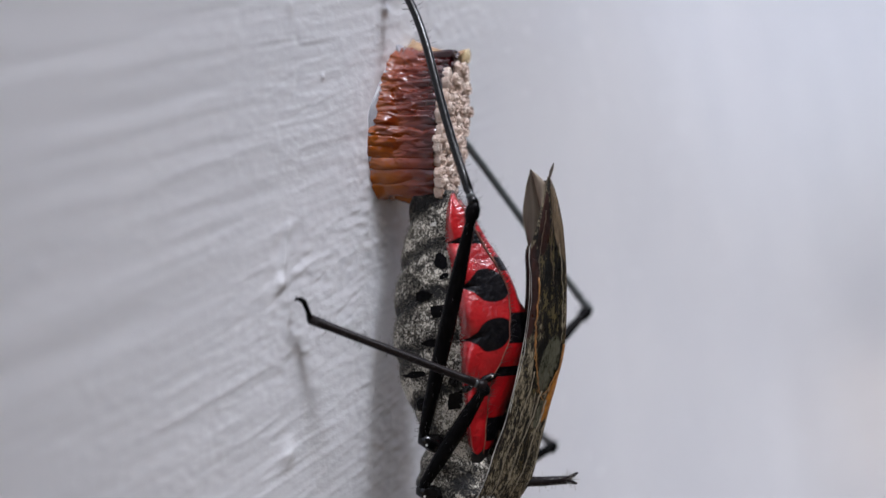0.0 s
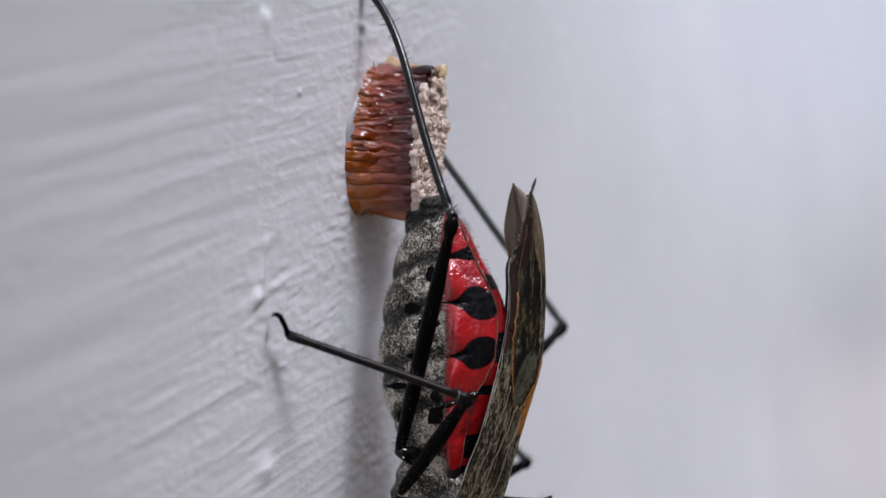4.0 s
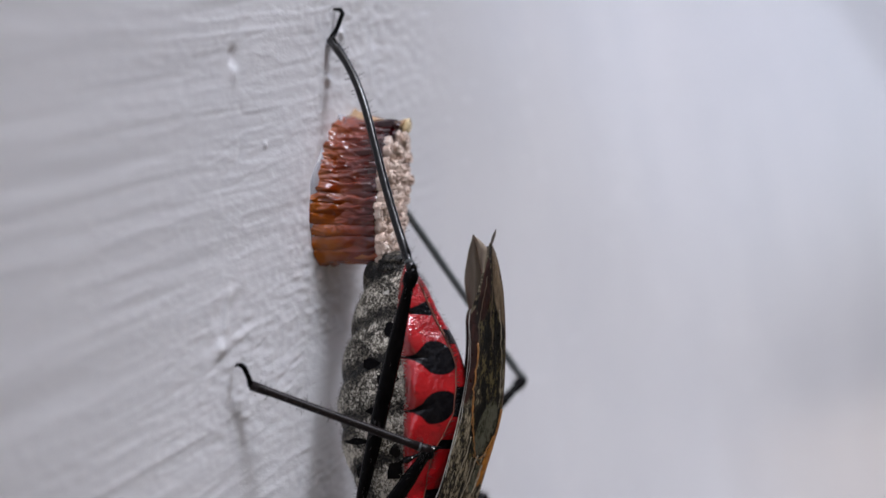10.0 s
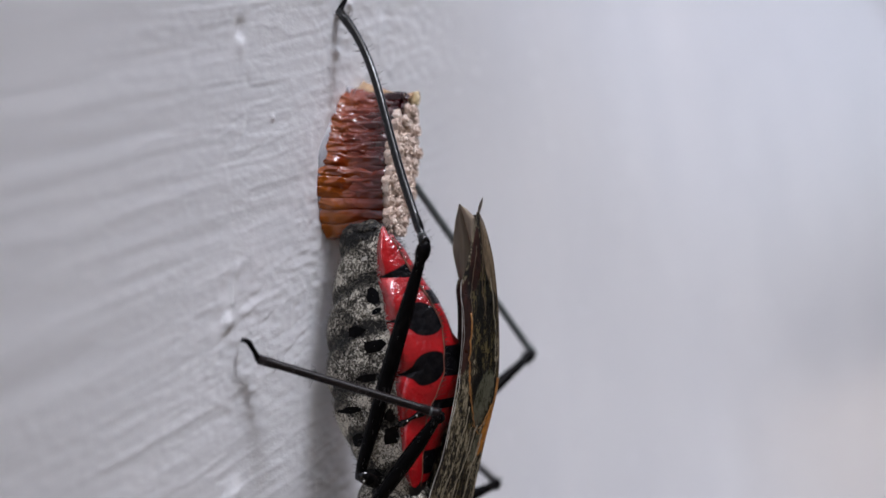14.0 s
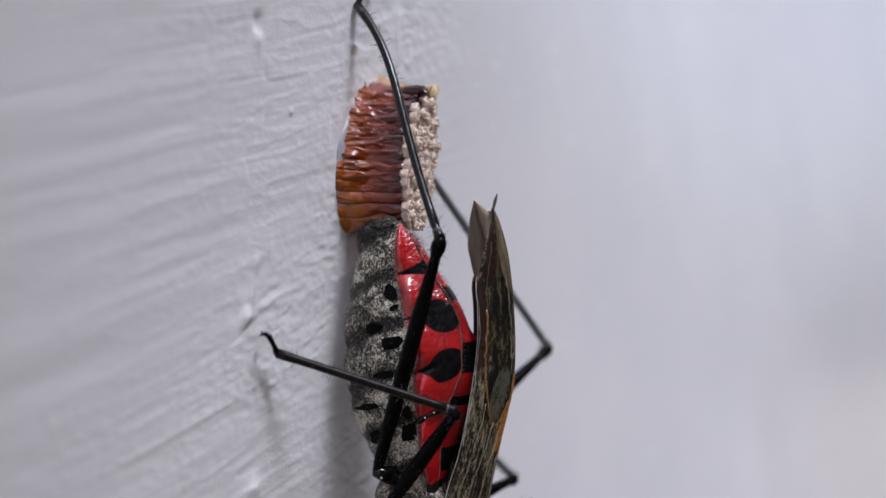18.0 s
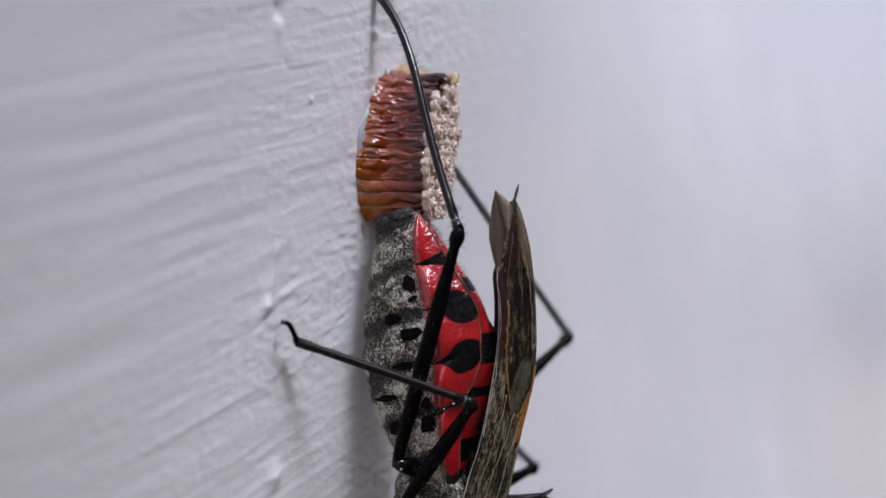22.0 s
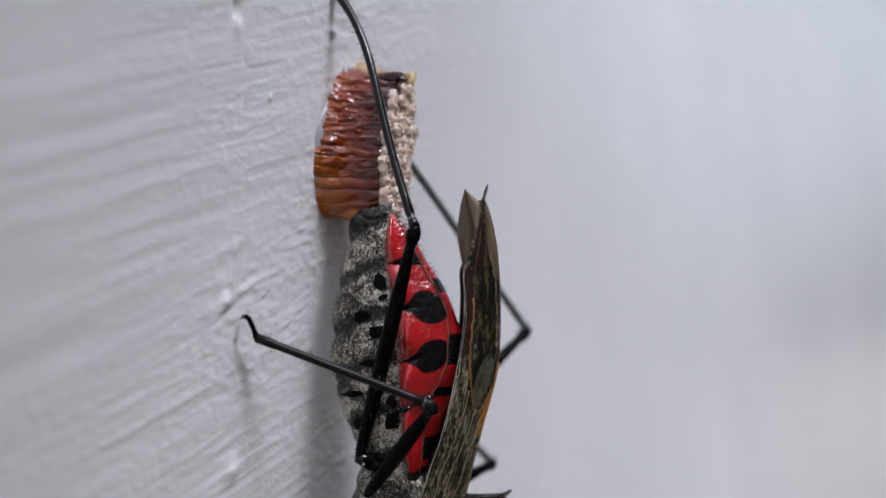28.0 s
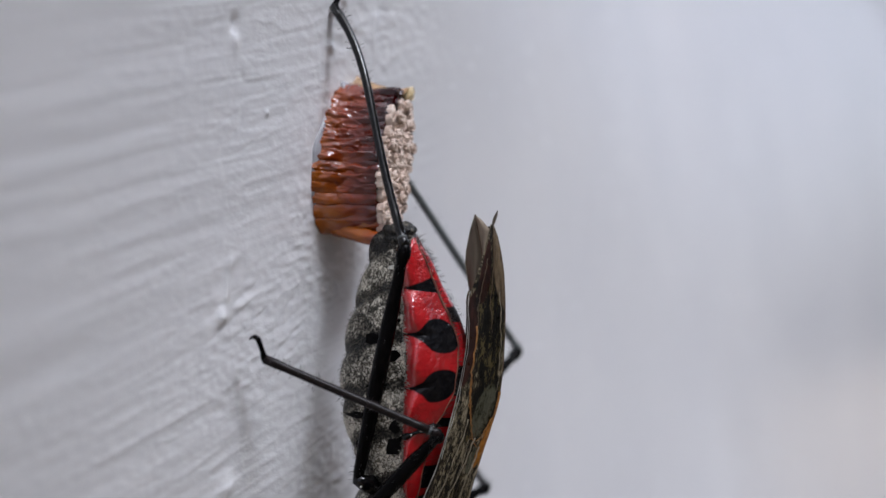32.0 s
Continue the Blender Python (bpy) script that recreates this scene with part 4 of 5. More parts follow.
tail = build_tail()


def build_thorax():
    stations = [(-13.76, -0.14, 1.42, 0.3), (-13.05, -0.99, 2.27, 1.2), (-11.35, -1.48, 3.26, 2.0), (-9.65, -1.65, 3.46, 2.0), (-8.23, -1.59, 2.7, 1.75), (-6.81, -1.42, 1.93, 1.45), (-5.96, -0.99, 1.28, 1.0), (-5.67, -0.28, 0.85, 0.4)]
    rings, uvs = [], []
    for i in range(40):
        z = stations[0][0] + (stations[-1][0] - stations[0][0]) * i / 39
        lo, hi, b = (curve([(s[0], s[k]) for s in stations], z) for k in (1, 2, 3))
        ring = []
        for k in range(28):
            a = 2 * math.pi * k / 28
            bump = 1 + 0.05 * math.sin(3 * a + z * 2.1) + 0.04 * math.sin(z * 5)
            y = b * math.sin(a) * bump
            ring.append(((lo + hi) / 2 - (hi - lo) / 2 * math.cos(a) * bump - 0.139 * y, y, z))
            uvs.append((k / 28, 0.5))
        rings.append(ring)
    verts, faces = loft_lists(rings)
    part("thorax", bm_from(verts, faces, uvs), THORAX_MAT, bug, "black thorax with patches of white down")
    # forked spine on the back
    stem = tube_lists([(2.4, 0.1, -8.25), (3.4, 0.0, -8.15), (4.7, 0.0, -8.05), (5.85, 0.0, -7.92)], [0.40, 0.27, 0.23, 0.21], 12)
    forks = [tube_lists([(5.8, 0.0, -7.93), (6.1, s * 0.14, -7.86 + 0.12 * s), (6.36, s * 0.26, -7.80 + 0.22 * s)], [0.15, 0.11, 0.05], 8)
             for s in (-1, 1)]
    spine = part("spine", bm_from(*joined([stem] + forks)), DULL_BLACK, bug, "black hairy forked spine on the back")
    rnd = random.Random(61)
    lists = []
    for _ in range(240):
        k = rnd.random()
        p = Vector((2.6, 0.1, -8.25)).lerp(Vector((6.2, 0.0, -7.9)), k)
        d = Vector((rnd.uniform(-0.3, 0.8), rnd.uniform(-1, 1), rnd.uniform(-1, 1))).normalized()
        lists.append(tube_lists([p + d * 0.15, p + d * rnd.uniform(0.28, 0.6) + Vector((0.08, 0, 0))], [0.010, 0.003], 3))
    part("hairs", bm_from(*joined(lists)), PALE_HAIR, spine, "fine pale hairs")


build_thorax()

# ---- wings: sheets from the hinge to the tip; left and right edge in x, by z ----
HINGE = Vector((3.13, -0.2, -9.08))
WING_IN = [(-9.36, 0.95), (-8.4, 1.5), (-7.3, 1.93), (-6.4, 2.2), (-5.0, 2.7), (-3.4, 3.1), (-1.7, 3.45), (-0.4, 3.68), (1.0, 3.83), (2.35, 3.85), (3.45, 3.80), (4.2, 4.05), (5.4, 4.35), (6.3, 4.55), (7.05, 4.72)]
WING_OUT = [(-9.36, 3.3), (-8.0, 4.05), (-6.1, 4.5), (-4.4, 4.9), (-2.65, 5.35), (-1.3, 5.6), (0.05, 5.69), (1.5, 5.69), (3.0, 5.63), (4.7, 5.46), (5.8, 5.22), (6.6, 4.98), (7.05, 4.76)]


def wing_point(u, v, side, inset=0.0):
    """u from the inner edge to the outer one, v from hinge to tip."""
    z = WING_IN[0][0] + (WING_IN[-1][0] - WING_IN[0][0]) * v
    a, b = curve(WING_IN, z), curve(WING_OUT, z)
    x = a + (b - a) * u
    wide = 1.55 * (1 - v) ** 0.7 + 0.25
    y = -wide * (1 - u) ** 1.2 - 0.22 * math.sin(math.pi * u) - 0.12
    y = y + inset
    return Vector((x - 0.139 * y, y, z)) if side < 0 else Vector((x + 0.139 * y * 0.8 - 0.13, -y * 0.8, z - 0.15))


def build_wings():
    wings = []
    for side, name, label in ((-1, "forewing", "mottled olive-brown leathery forewing"), (1, "forewing", "mottled brown forewing behind")):
        grid, uvs = [], []
        for i in range(61):
            v = i / 60
            row = [wing_point(j / 16, v, side) - HINGE for j in range(17)]
            grid.append(row)
            uvs.append([(j / 16, v) for j in range(17)])
        wing = part(name, shell(grid, uvs, 0.05 * side), WING_MAT, bug, label)
        wings.append(wing)
        for way, r, mat in VEINS:
            us, vs = [(k, w[0]) for k, w in enumerate(way)], [(k, w[1]) for k, w in enumerate(way)]
            pts = []
            for i in range(31):
                t = (len(way) - 1) * i / 30
                u, v = curve(us, t), curve(vs, t)
                wave = 0.014 * math.sin(9 * t + 40 * u) + 0.008 * math.sin(23 * t + 70 * u)
                pts.append(wing_point(min(1, max(0, u + (wave if 0.02 < u < 0.98 else 0))), v, side, -0.05) - HINGE)
            part("vein", tube(pts, [r * (1 - 0.5 * i / 30) for i in range(31)], 6), mat, wing)
    # the pale membrane past the leather: a lobe, a flap folded beside it, and the rolled spike at the tip
    sheets = (("membrane", MEMBRANE, "tan translucent wing membrane", 0.45, [(3.3, 3.86, 4.40), (4.0, 3.72, 4.42), (5.0, 3.51, 4.42), (5.7, 3.53, 4.34), (6.6, 3.66, 4.12), (7.15, 3.78, 3.99), (7.45, 3.86, 3.92)]),
              ("membrane", MEMBRANE_LIGHT, "light tan folded flap of membrane", 0.30, [(5.35, 4.36, 4.44), (5.7, 4.30, 4.55), (6.6, 4.08, 4.74), (7.0, 3.98, 4.42), (7.2, 3.93, 4.22), (7.45, 3.87, 3.90)]),
              ("wing_tip", MEMBRANE_DARK, "dark rolled pointed wing tip", -0.35, [(5.3, 4.33, 4.39), (6.2, 4.54, 4.61), (6.9, 4.69, 4.80), (7.3, 4.76, 4.93), (7.55, 4.85, 4.99), (7.74, 4.95, 4.99)]))
    for name, mat, label, depth, lobe in sheets:
        grid, uvs = [], []
        for i in range(25):
            v = i / 24
            z = lobe[0][0] + (lobe[-1][0] - lobe[0][0]) * v
            a, b = (curve([(s[0], s[k]) for s in lobe], z) for k in (1, 2))
            row = []
            for j in range(9):
                y = depth - 0.16 * math.sin(math.pi * j / 8)
                row.append(Vector((a + (b - a) * j / 8 - 0.139 * y, y, z)) - HINGE)
            grid.append(row)
            uvs.append([(j / 8, v) for j in range(9)])
        wings.append(part(name, shell(grid, uvs, 0.03), mat, bug, label))
    for pts, r, mat in (([(3.86, 0.40, 7.44), (4.0, 0.24, 6.9), (4.16, 0.2, 6.3), (4.35, 0.12, 5.5), (4.40, 0.05, 4.6), (4.40, 0.0, 3.8)], 0.028, VEIN_BROWN),
                        ([(3.86, 0.40, 7.44), (3.66, 0.4, 6.6), (3.53, 0.4, 5.6), (3.52, 0.4, 5.0), (3.72, 0.4, 4.0), (3.86, 0.36, 3.4)], 0.022, VEIN_PALE)):
        part("vein", tube([Vector((x - 0.139 * y, y, z)) - HINGE for x, y, z in pts], [r] * len(pts), 6), mat, wings[2])
    return wings


VEINS = [([(0.0, 0.02), (0.0, 0.4), (0.0, 0.8)], 0.03, VEIN_SILVER), ([(0.035, 0.3), (0.05, 0.55), (0.02, 0.78)], 0.02, VEIN_SILVER),
         ([(0.26, 0.70), (0.24, 0.60), (0.25, 0.54), (0.43, 0.437), (0.64, 0.36), (0.8, 0.33)], 0.045, VEIN_ORANGE), ([(0.29, 0.90), (0.30, 0.78), (0.26, 0.70)], 0.03, VEIN_BROWN),
         ([(0.25, 0.56), (0.33, 0.47), (0.52, 0.40), (0.60, 0.355)], 0.03, VEIN_ORANGE),
         ([(1.0, 0.50), (0.99, 0.42), (0.97, 0.34), (0.99, 0.27)], 0.075, VEIN_ORANGE), ([(0.97, 0.43), (0.86, 0.37), (0.74, 0.35)], 0.04, VEIN_ORANGE),
         ([(1.0, 0.46), (1.0, 0.7), (1.0, 0.98)], 0.035, VEIN_BROWN), ([(0.70, 0.36), (0.62, 0.27), (0.50, 0.12), (0.46, 0.0)], 0.045, VEIN_PALE),
         ([(0.88, 0.33), (0.82, 0.24), (0.74, 0.1), (0.7, 0.0)], 0.05, VEIN_PALE), ([(0.98, 0.27), (0.97, 0.12), (0.93, 0.0)], 0.04, VEIN_PALE),
         ([(0.42, 0.42), (0.36, 0.30), (0.30, 0.15), (0.28, 0.0)], 0.03, VEIN_PALE), ([(0.62, 0.93), (0.60, 0.80), (0.66, 0.68)], 0.03, VEIN_BROWN),
         ([(0.86, 0.80), (0.90, 0.66), (0.92, 0.50)], 0.03, VEIN_PALE)]
rnd = random.Random(23)
for k in range(9):
    u, top = 0.06 + 0.105 * k, rnd.uniform(0.20, 0.40)
    VEINS.append(([(0.8 * u + 0.10, top), (u + rnd.uniform(-0.03, 0.03), top * 0.5), (u + rnd.uniform(-0.03, 0.03), 0.0)], rnd.uniform(0.014, 0.028), VEIN_BROWN if k % 3 == 0 else VEIN_PALE))
wings = build_wings()


# ---- legs: each bar starts at the knee and runs along its own z ----
def hairs(points, radii, count, length, rnd):
    lists = []
    for _ in range(count):
        k = rnd.random() * (len(points) - 1.001)
        i = int(k)
        p = Vector(points[i]).lerp(Vector(points[i + 1]), k - i)
        a = rnd.uniform(0, 6.28)
        d = Vector((math.cos(a), math.sin(a), rnd.uniform(-0.1, 0.6)))
        q = p + d.normalized() * (radii[i] + length * rnd.uniform(0.5, 1.1))
        lists.append(tube_lists([p + d.normalized() * radii[i] * 0.8, q], [0.012, 0.004], 3))
    return bm_from(*joined(lists))


def build_leg(kind, l1, l2, thick, bow, tarsus, seed):
    rnd = random.Random(seed)
    f_pts = [(0, 0, z * l1) for z in (-0.012, 0.015, 0.04, 0.07, 0.12, 0.3, 0.5, 0.7, 0.85, 0.95, 1.0)]
    f_rad = [thick * r for r in (0.50, 0.84, 0.86, 0.60, 0.66, 0.90, 0.96, 0.90, 0.78, 0.68, 0.50)]
    femur = part(kind + "_femur", tube(f_pts, f_rad, 14), BLACK, bug, "black hairy leg segment")
    part("hairs", hairs(f_pts, f_rad, 90, 0.28, rnd), HAIR, femur)
    t_pts = [(bow * math.sin(math.pi * s ** 2.2) + 0.0, 0, s * l2) for s in [k / 16 for k in range(17)]]
    t_pts[1:1] = [(0, 0, 0.30), (0, 0, 0.50)]
    t_rad = [thick * r for r in (0.66, 0.60, 0.40, 0.56)] + [thick * (0.50 + 0.08 * (k > 14)) for k in range(2, 17)]
    # the far shin's sheen is painted as a grey base colour
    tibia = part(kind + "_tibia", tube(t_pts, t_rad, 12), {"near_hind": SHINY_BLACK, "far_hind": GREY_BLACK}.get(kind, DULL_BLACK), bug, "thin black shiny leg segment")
    part("hairs", hairs(t_pts, t_rad, 150, 0.38, rnd), HAIR, tibia)
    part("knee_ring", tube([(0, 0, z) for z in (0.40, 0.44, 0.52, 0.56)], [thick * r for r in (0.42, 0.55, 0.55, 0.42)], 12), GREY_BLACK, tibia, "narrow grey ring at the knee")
    if tarsus:
        part("tarsus", bm_from(*joined(tarsus)), BLACK, tibia, "small black jointed foot")
    return femur, tibia


def bar_pose(a, b, away):
    """Stands at a with its z towards b and its x as near as can be to away."""
    z = (b - a).normalized()
    x = (away - z * away.dot(z)).normalized()
    m = Matrix((x, z.cross(x), z)).transposed().to_4x4()
    return Matrix.Translation(a) @ m


OUT = Vector((0, -1, 0))

# knees and body, second by second
BODY = [
    (0, 0.03, -0.00, -0.03, 0.02, 0.11, -2.42),
    (1, 0.06, -0.05, -0.22, 0.37, 1.86, -2.69),
    (2, -0.01, -0.11, -0.38, 0.94, 4.12, -3.14),
    (3, 0.00, -0.17, -0.25, 1.60, 5.26, -3.35),
    (3.5, -0.02, -0.13, -0.08, 1.17, 5.38, -3.41),
    (5.5, -0.07, -0.11, 0.21, 0.95, 4.32, -3.46),
    (6, -0.10, -0.10, 0.18, 0.93, 4.29, -3.49),
    (7, -0.06, -0.11, 0.12, 1.07, 4.16, -3.56),
    (8, -0.11, -0.14, 0.09, 1.51, 5.20, -3.33),
    (9, -0.16, -0.12, -0.01, 1.25, 5.03, -3.24),
    (10, -0.13, -0.11, -0.14, 1.20, 4.31, -3.23),
    (10.5, -0.14, -0.11, -0.19, 1.15, 4.16, -3.27),
    (11, 0.32, -0.04, -0.96, 0.31, 1.96, -2.84),
    (11.15, 0.32, -0.04, -0.96, 0.31, 1.96, -2.72),
    (11.35, -0.50, -0.22, 0.10, 2.68, -1.20, -0.98),
    (12, -0.15, -0.25, 0.27, 2.30, -2.87, -0.29),
    (13, -0.27, -0.26, 0.31, 2.53, -2.32, -0.25),
    (14, -0.41, -0.28, 0.33, 2.88, -1.49, -0.36),
    (14.5, -0.46, -0.27, 0.34, 2.99, -1.20, -0.44),
    (16.5, -0.59, -0.22, 0.30, 2.61, -1.54, -0.17),
    (17, -0.57, -0.23, 0.32, 2.72, -1.44, -0.32),
    (18, -0.51, -0.27, 0.19, 2.84, -1.26, -0.53),
    (19, -0.63, -0.27, 0.15, 2.66, -1.05, -0.39),
    (20, -0.78, -0.24, 0.21, 2.64, -0.85, -0.20),
    (21, -0.69, -0.28, 0.22, 2.81, -1.44, -0.17),
    (22, -0.55, -0.29, 0.08, 2.74, -1.67, -0.38),
    (23, -0.48, -0.29, 0.00, 2.93, -1.30, -0.28),
    (24, -0.41, -0.31, -0.06, 3.20, -1.18, -0.43),
    (24.5, -0.42, -0.32, -0.09, 3.34, -0.86, -0.55),
    (26.5, -0.30, -0.30, -0.12, 2.79, -0.72, -0.54),
    (27, -0.27, -0.30, -0.08, 2.69, -0.48, -0.68),
    (28, -0.24, -0.29, -0.04, 2.66, 0.83, -1.26),
    (29, -0.18, -0.29, -0.07, 2.73, 1.15, -1.56),
    (29.5, -0.22, -0.28, -0.08, 2.82, 2.11, -2.42),
    (30, -0.35, -0.26, -0.11, 2.88, 3.80, -2.91),
    (30.5, -0.41, -0.27, -0.16, 3.02, 5.24, -2.79),
    (31, -0.41, -0.29, -0.21, 3.24, 6.37, -3.09),
    (32, -0.15, -0.34, -0.31, 4.16, 6.35, -4.62),
]
WING = [
    (0, -0.20, -0.01),
    (1, -1.28, 0.08),
    (2, -2.55, 0.15),
    (3, -3.15, 0.17),
    (3.5, -3.23, 0.21),
    (5.5, -2.77, 0.25),
    (6, -2.93, 0.27),
    (7, -3.13, 0.28),
    (8, -3.48, 0.36),
    (9, -3.20, 0.43),
    (10, -2.63, 0.43),
    (10.5, -2.47, 0.45),
    (11, -1.30, 0.57),
    (11.15, -1.30, 0.57),
    (11.35, 0.50, 0.01),
    (12, 1.00, -0.19),
    (13, 0.47, -0.19),
    (14, -0.33, -0.17),
    (14.5, -0.50, -0.14),
    (16.5, -0.70, -0.11),
    (17, -0.70, -0.13),
    (18, -0.88, -0.17),
    (19, -1.05, -0.15),
    (20, -0.95, -0.11),
    (21, -0.63, -0.15),
    (22, -0.30, -0.17),
    (23, -0.65, -0.20),
    (24, -0.80, -0.24),
    (24.5, -0.97, -0.22),
    (26.5, -0.80, -0.07),
    (27, -0.88, -0.04),
    (28, -1.18, 0.07),
    (29, -1.15, 0.05),
    (29.5, -1.48, 0.09),
    (30, -2.10, 0.18),
    (30.5, -2.78, 0.22),
    (31, -3.43, 0.24),
    (32, -3.77, 0.22),
]
KNEE_HIND_NEAR = [
    (0, -4.82, -6.76, -0.72),
    (1, -4.85, -6.58, -0.80),
    (2, -4.78, -6.33, -0.95),
    (3, -4.74, -6.43, -0.90),
    (3.5, -4.74, -6.64, -0.79),
    (5.5, -4.72, -7.05, -0.58),
    (6, -4.84, -7.08, -0.53),
    (7, -4.90, -7.05, -0.54),
    (8, -4.80, -7.00, -0.59),
    (9, -4.85, -6.89, -0.64),
    (10, -4.99, -6.75, -0.68),
    (10.5, -5.02, -6.70, -0.70),
    (11, -5.20, -6.06, -0.98),
    (11.15, -5.20, -6.06, -0.98),
    (11.35, -5.18, -6.79, -0.61),
    (12, -5.03, -6.96, -0.55),
    (13, -4.90, -6.99, -0.57),
    (14, -4.84, -6.94, -0.61),
    (14.5, -4.78, -6.94, -0.63),
    (16.5, -4.91, -6.90, -0.62),
    (17, -4.90, -6.92, -0.61),
    (18, -4.84, -6.76, -0.71),
    (19, -4.89, -6.64, -0.76),
    (20, -4.84, -6.65, -0.77),
    (21, -4.84, -6.69, -0.75),
    (22, -4.76, -6.61, -0.81),
    (23, -4.79, -6.50, -0.86),
    (24, -4.79, -6.44, -0.89),
    (24.5, -4.78, -6.40, -0.91),
    (26.5, -4.87, -6.42, -0.88),
    (27, -4.88, -6.49, -0.84),
    (28, -4.77, -6.58, -0.82),
    (29, -4.76, -6.56, -0.84),
    (29.5, -4.79, -6.53, -0.84),
    (30, -4.83, -6.49, -0.86),
    (30.5, -4.86, -6.40, -0.89),
    (31, -4.90, -6.32, -0.92),
    (32, -4.89, -6.25, -0.96),
]
KNEE_HIND_FAR = [
    (0, 10.13, -6.55, -6.43),
    (1, 10.07, -6.37, -6.57),
    (2, 9.99, -6.17, -6.72),
    (3, 9.94, -6.20, -6.73),
    (3.5, 9.93, -6.34, -6.67),
    (5.5, 9.97, -6.64, -6.49),
    (6, 9.92, -6.60, -6.54),
    (7, 9.86, -6.50, -6.64),
    (8, 9.83, -6.50, -6.66),
    (9, 9.88, -6.46, -6.65),
    (10, 9.83, -6.39, -6.71),
    (10.5, 9.82, -6.35, -6.75),
    (11, 9.84, -5.70, -7.04),
    (11.15, 9.84, -5.70, -7.04),
    (11.35, 10.05, -6.26, -6.63),
    (12, 9.91, -6.54, -6.59),
    (13, 9.81, -6.55, -6.65),
    (14, 9.87, -6.45, -6.66),
    (14.5, 9.87, -6.43, -6.67),
    (16.5, 9.92, -6.40, -6.65),
    (17, 9.93, -6.38, -6.66),
    (18, 9.90, -6.26, -6.73),
    (19, 9.93, -6.19, -6.75),
    (20, 9.97, -6.24, -6.70),
    (21, 9.94, -6.30, -6.69),
    (22, 10.03, -6.18, -6.69),
    (23, 9.96, -6.12, -6.77),
    (24, 10.01, -6.02, -6.78),
    (24.5, 9.99, -5.99, -6.80),
    (26.5, 9.94, -6.13, -6.77),
    (27, 9.88, -6.25, -6.75),
    (28, 9.88, -6.50, -6.62),
    (29, 9.95, -6.49, -6.59),
    (29.5, 10.02, -6.42, -6.58),
    (30, 10.05, -6.32, -6.61),
    (30.5, 10.00, -6.22, -6.69),
    (31, 9.95, -6.13, -6.76),
    (32, 9.91, -6.03, -6.84),
]
KNEE_MID_NEAR = [
    (0, -3.62, -6.87, -9.25),
    (1, -4.02, -7.21, -9.30),
    (2, -4.14, -7.34, -9.41),
    (3, -4.20, -7.48, -9.32),
    (3.5, -4.24, -7.50, -9.16),
    (5.5, -3.74, -7.13, -8.94),
    (6, -3.62, -7.01, -8.95),
    (7, -3.56, -6.98, -8.92),
    (8, -3.76, -7.15, -8.93),
    (9, -3.81, -7.15, -9.03),
    (10, -4.05, -7.31, -9.10),
    (10.5, -4.11, -7.34, -9.11),
    (11, -4.51, -7.70, -9.49),
    (11.15, -4.51, -7.70, -9.49),
    (11.35, -4.45, -7.87, -8.57),
    (12, -4.53, -7.95, -8.48),
    (13, -4.48, -7.87, -8.46),
    (14, -4.05, -7.53, -8.56),
    (14.5, -3.93, -7.42, -8.61),
    (16.5, -3.45, -6.97, -8.72),
    (17, -3.44, -6.97, -8.71),
    (18, -3.76, -7.22, -8.78),
    (19, -3.52, -6.95, -8.91),
    (20, -3.20, -6.63, -8.94),
    (21, -3.23, -6.69, -8.88),
    (22, -3.50, -6.91, -8.95),
    (23, -3.58, -7.09, -9.00),
    (24, -3.54, -7.13, -9.08),
    (24.5, -3.61, -7.14, -9.11),
    (26.5, -4.20, -7.48, -9.06),
    (27, -4.27, -7.51, -9.07),
    (28, -4.69, -7.75, -9.14),
    (29, -4.48, -7.69, -9.26),
    (29.5, -4.38, -7.70, -9.30),
    (30, -4.31, -7.75, -9.37),
    (30.5, -4.26, -7.82, -9.47),
    (31, -4.30, -7.94, -9.56),
    (32, -4.43, -8.08, -9.69),
]
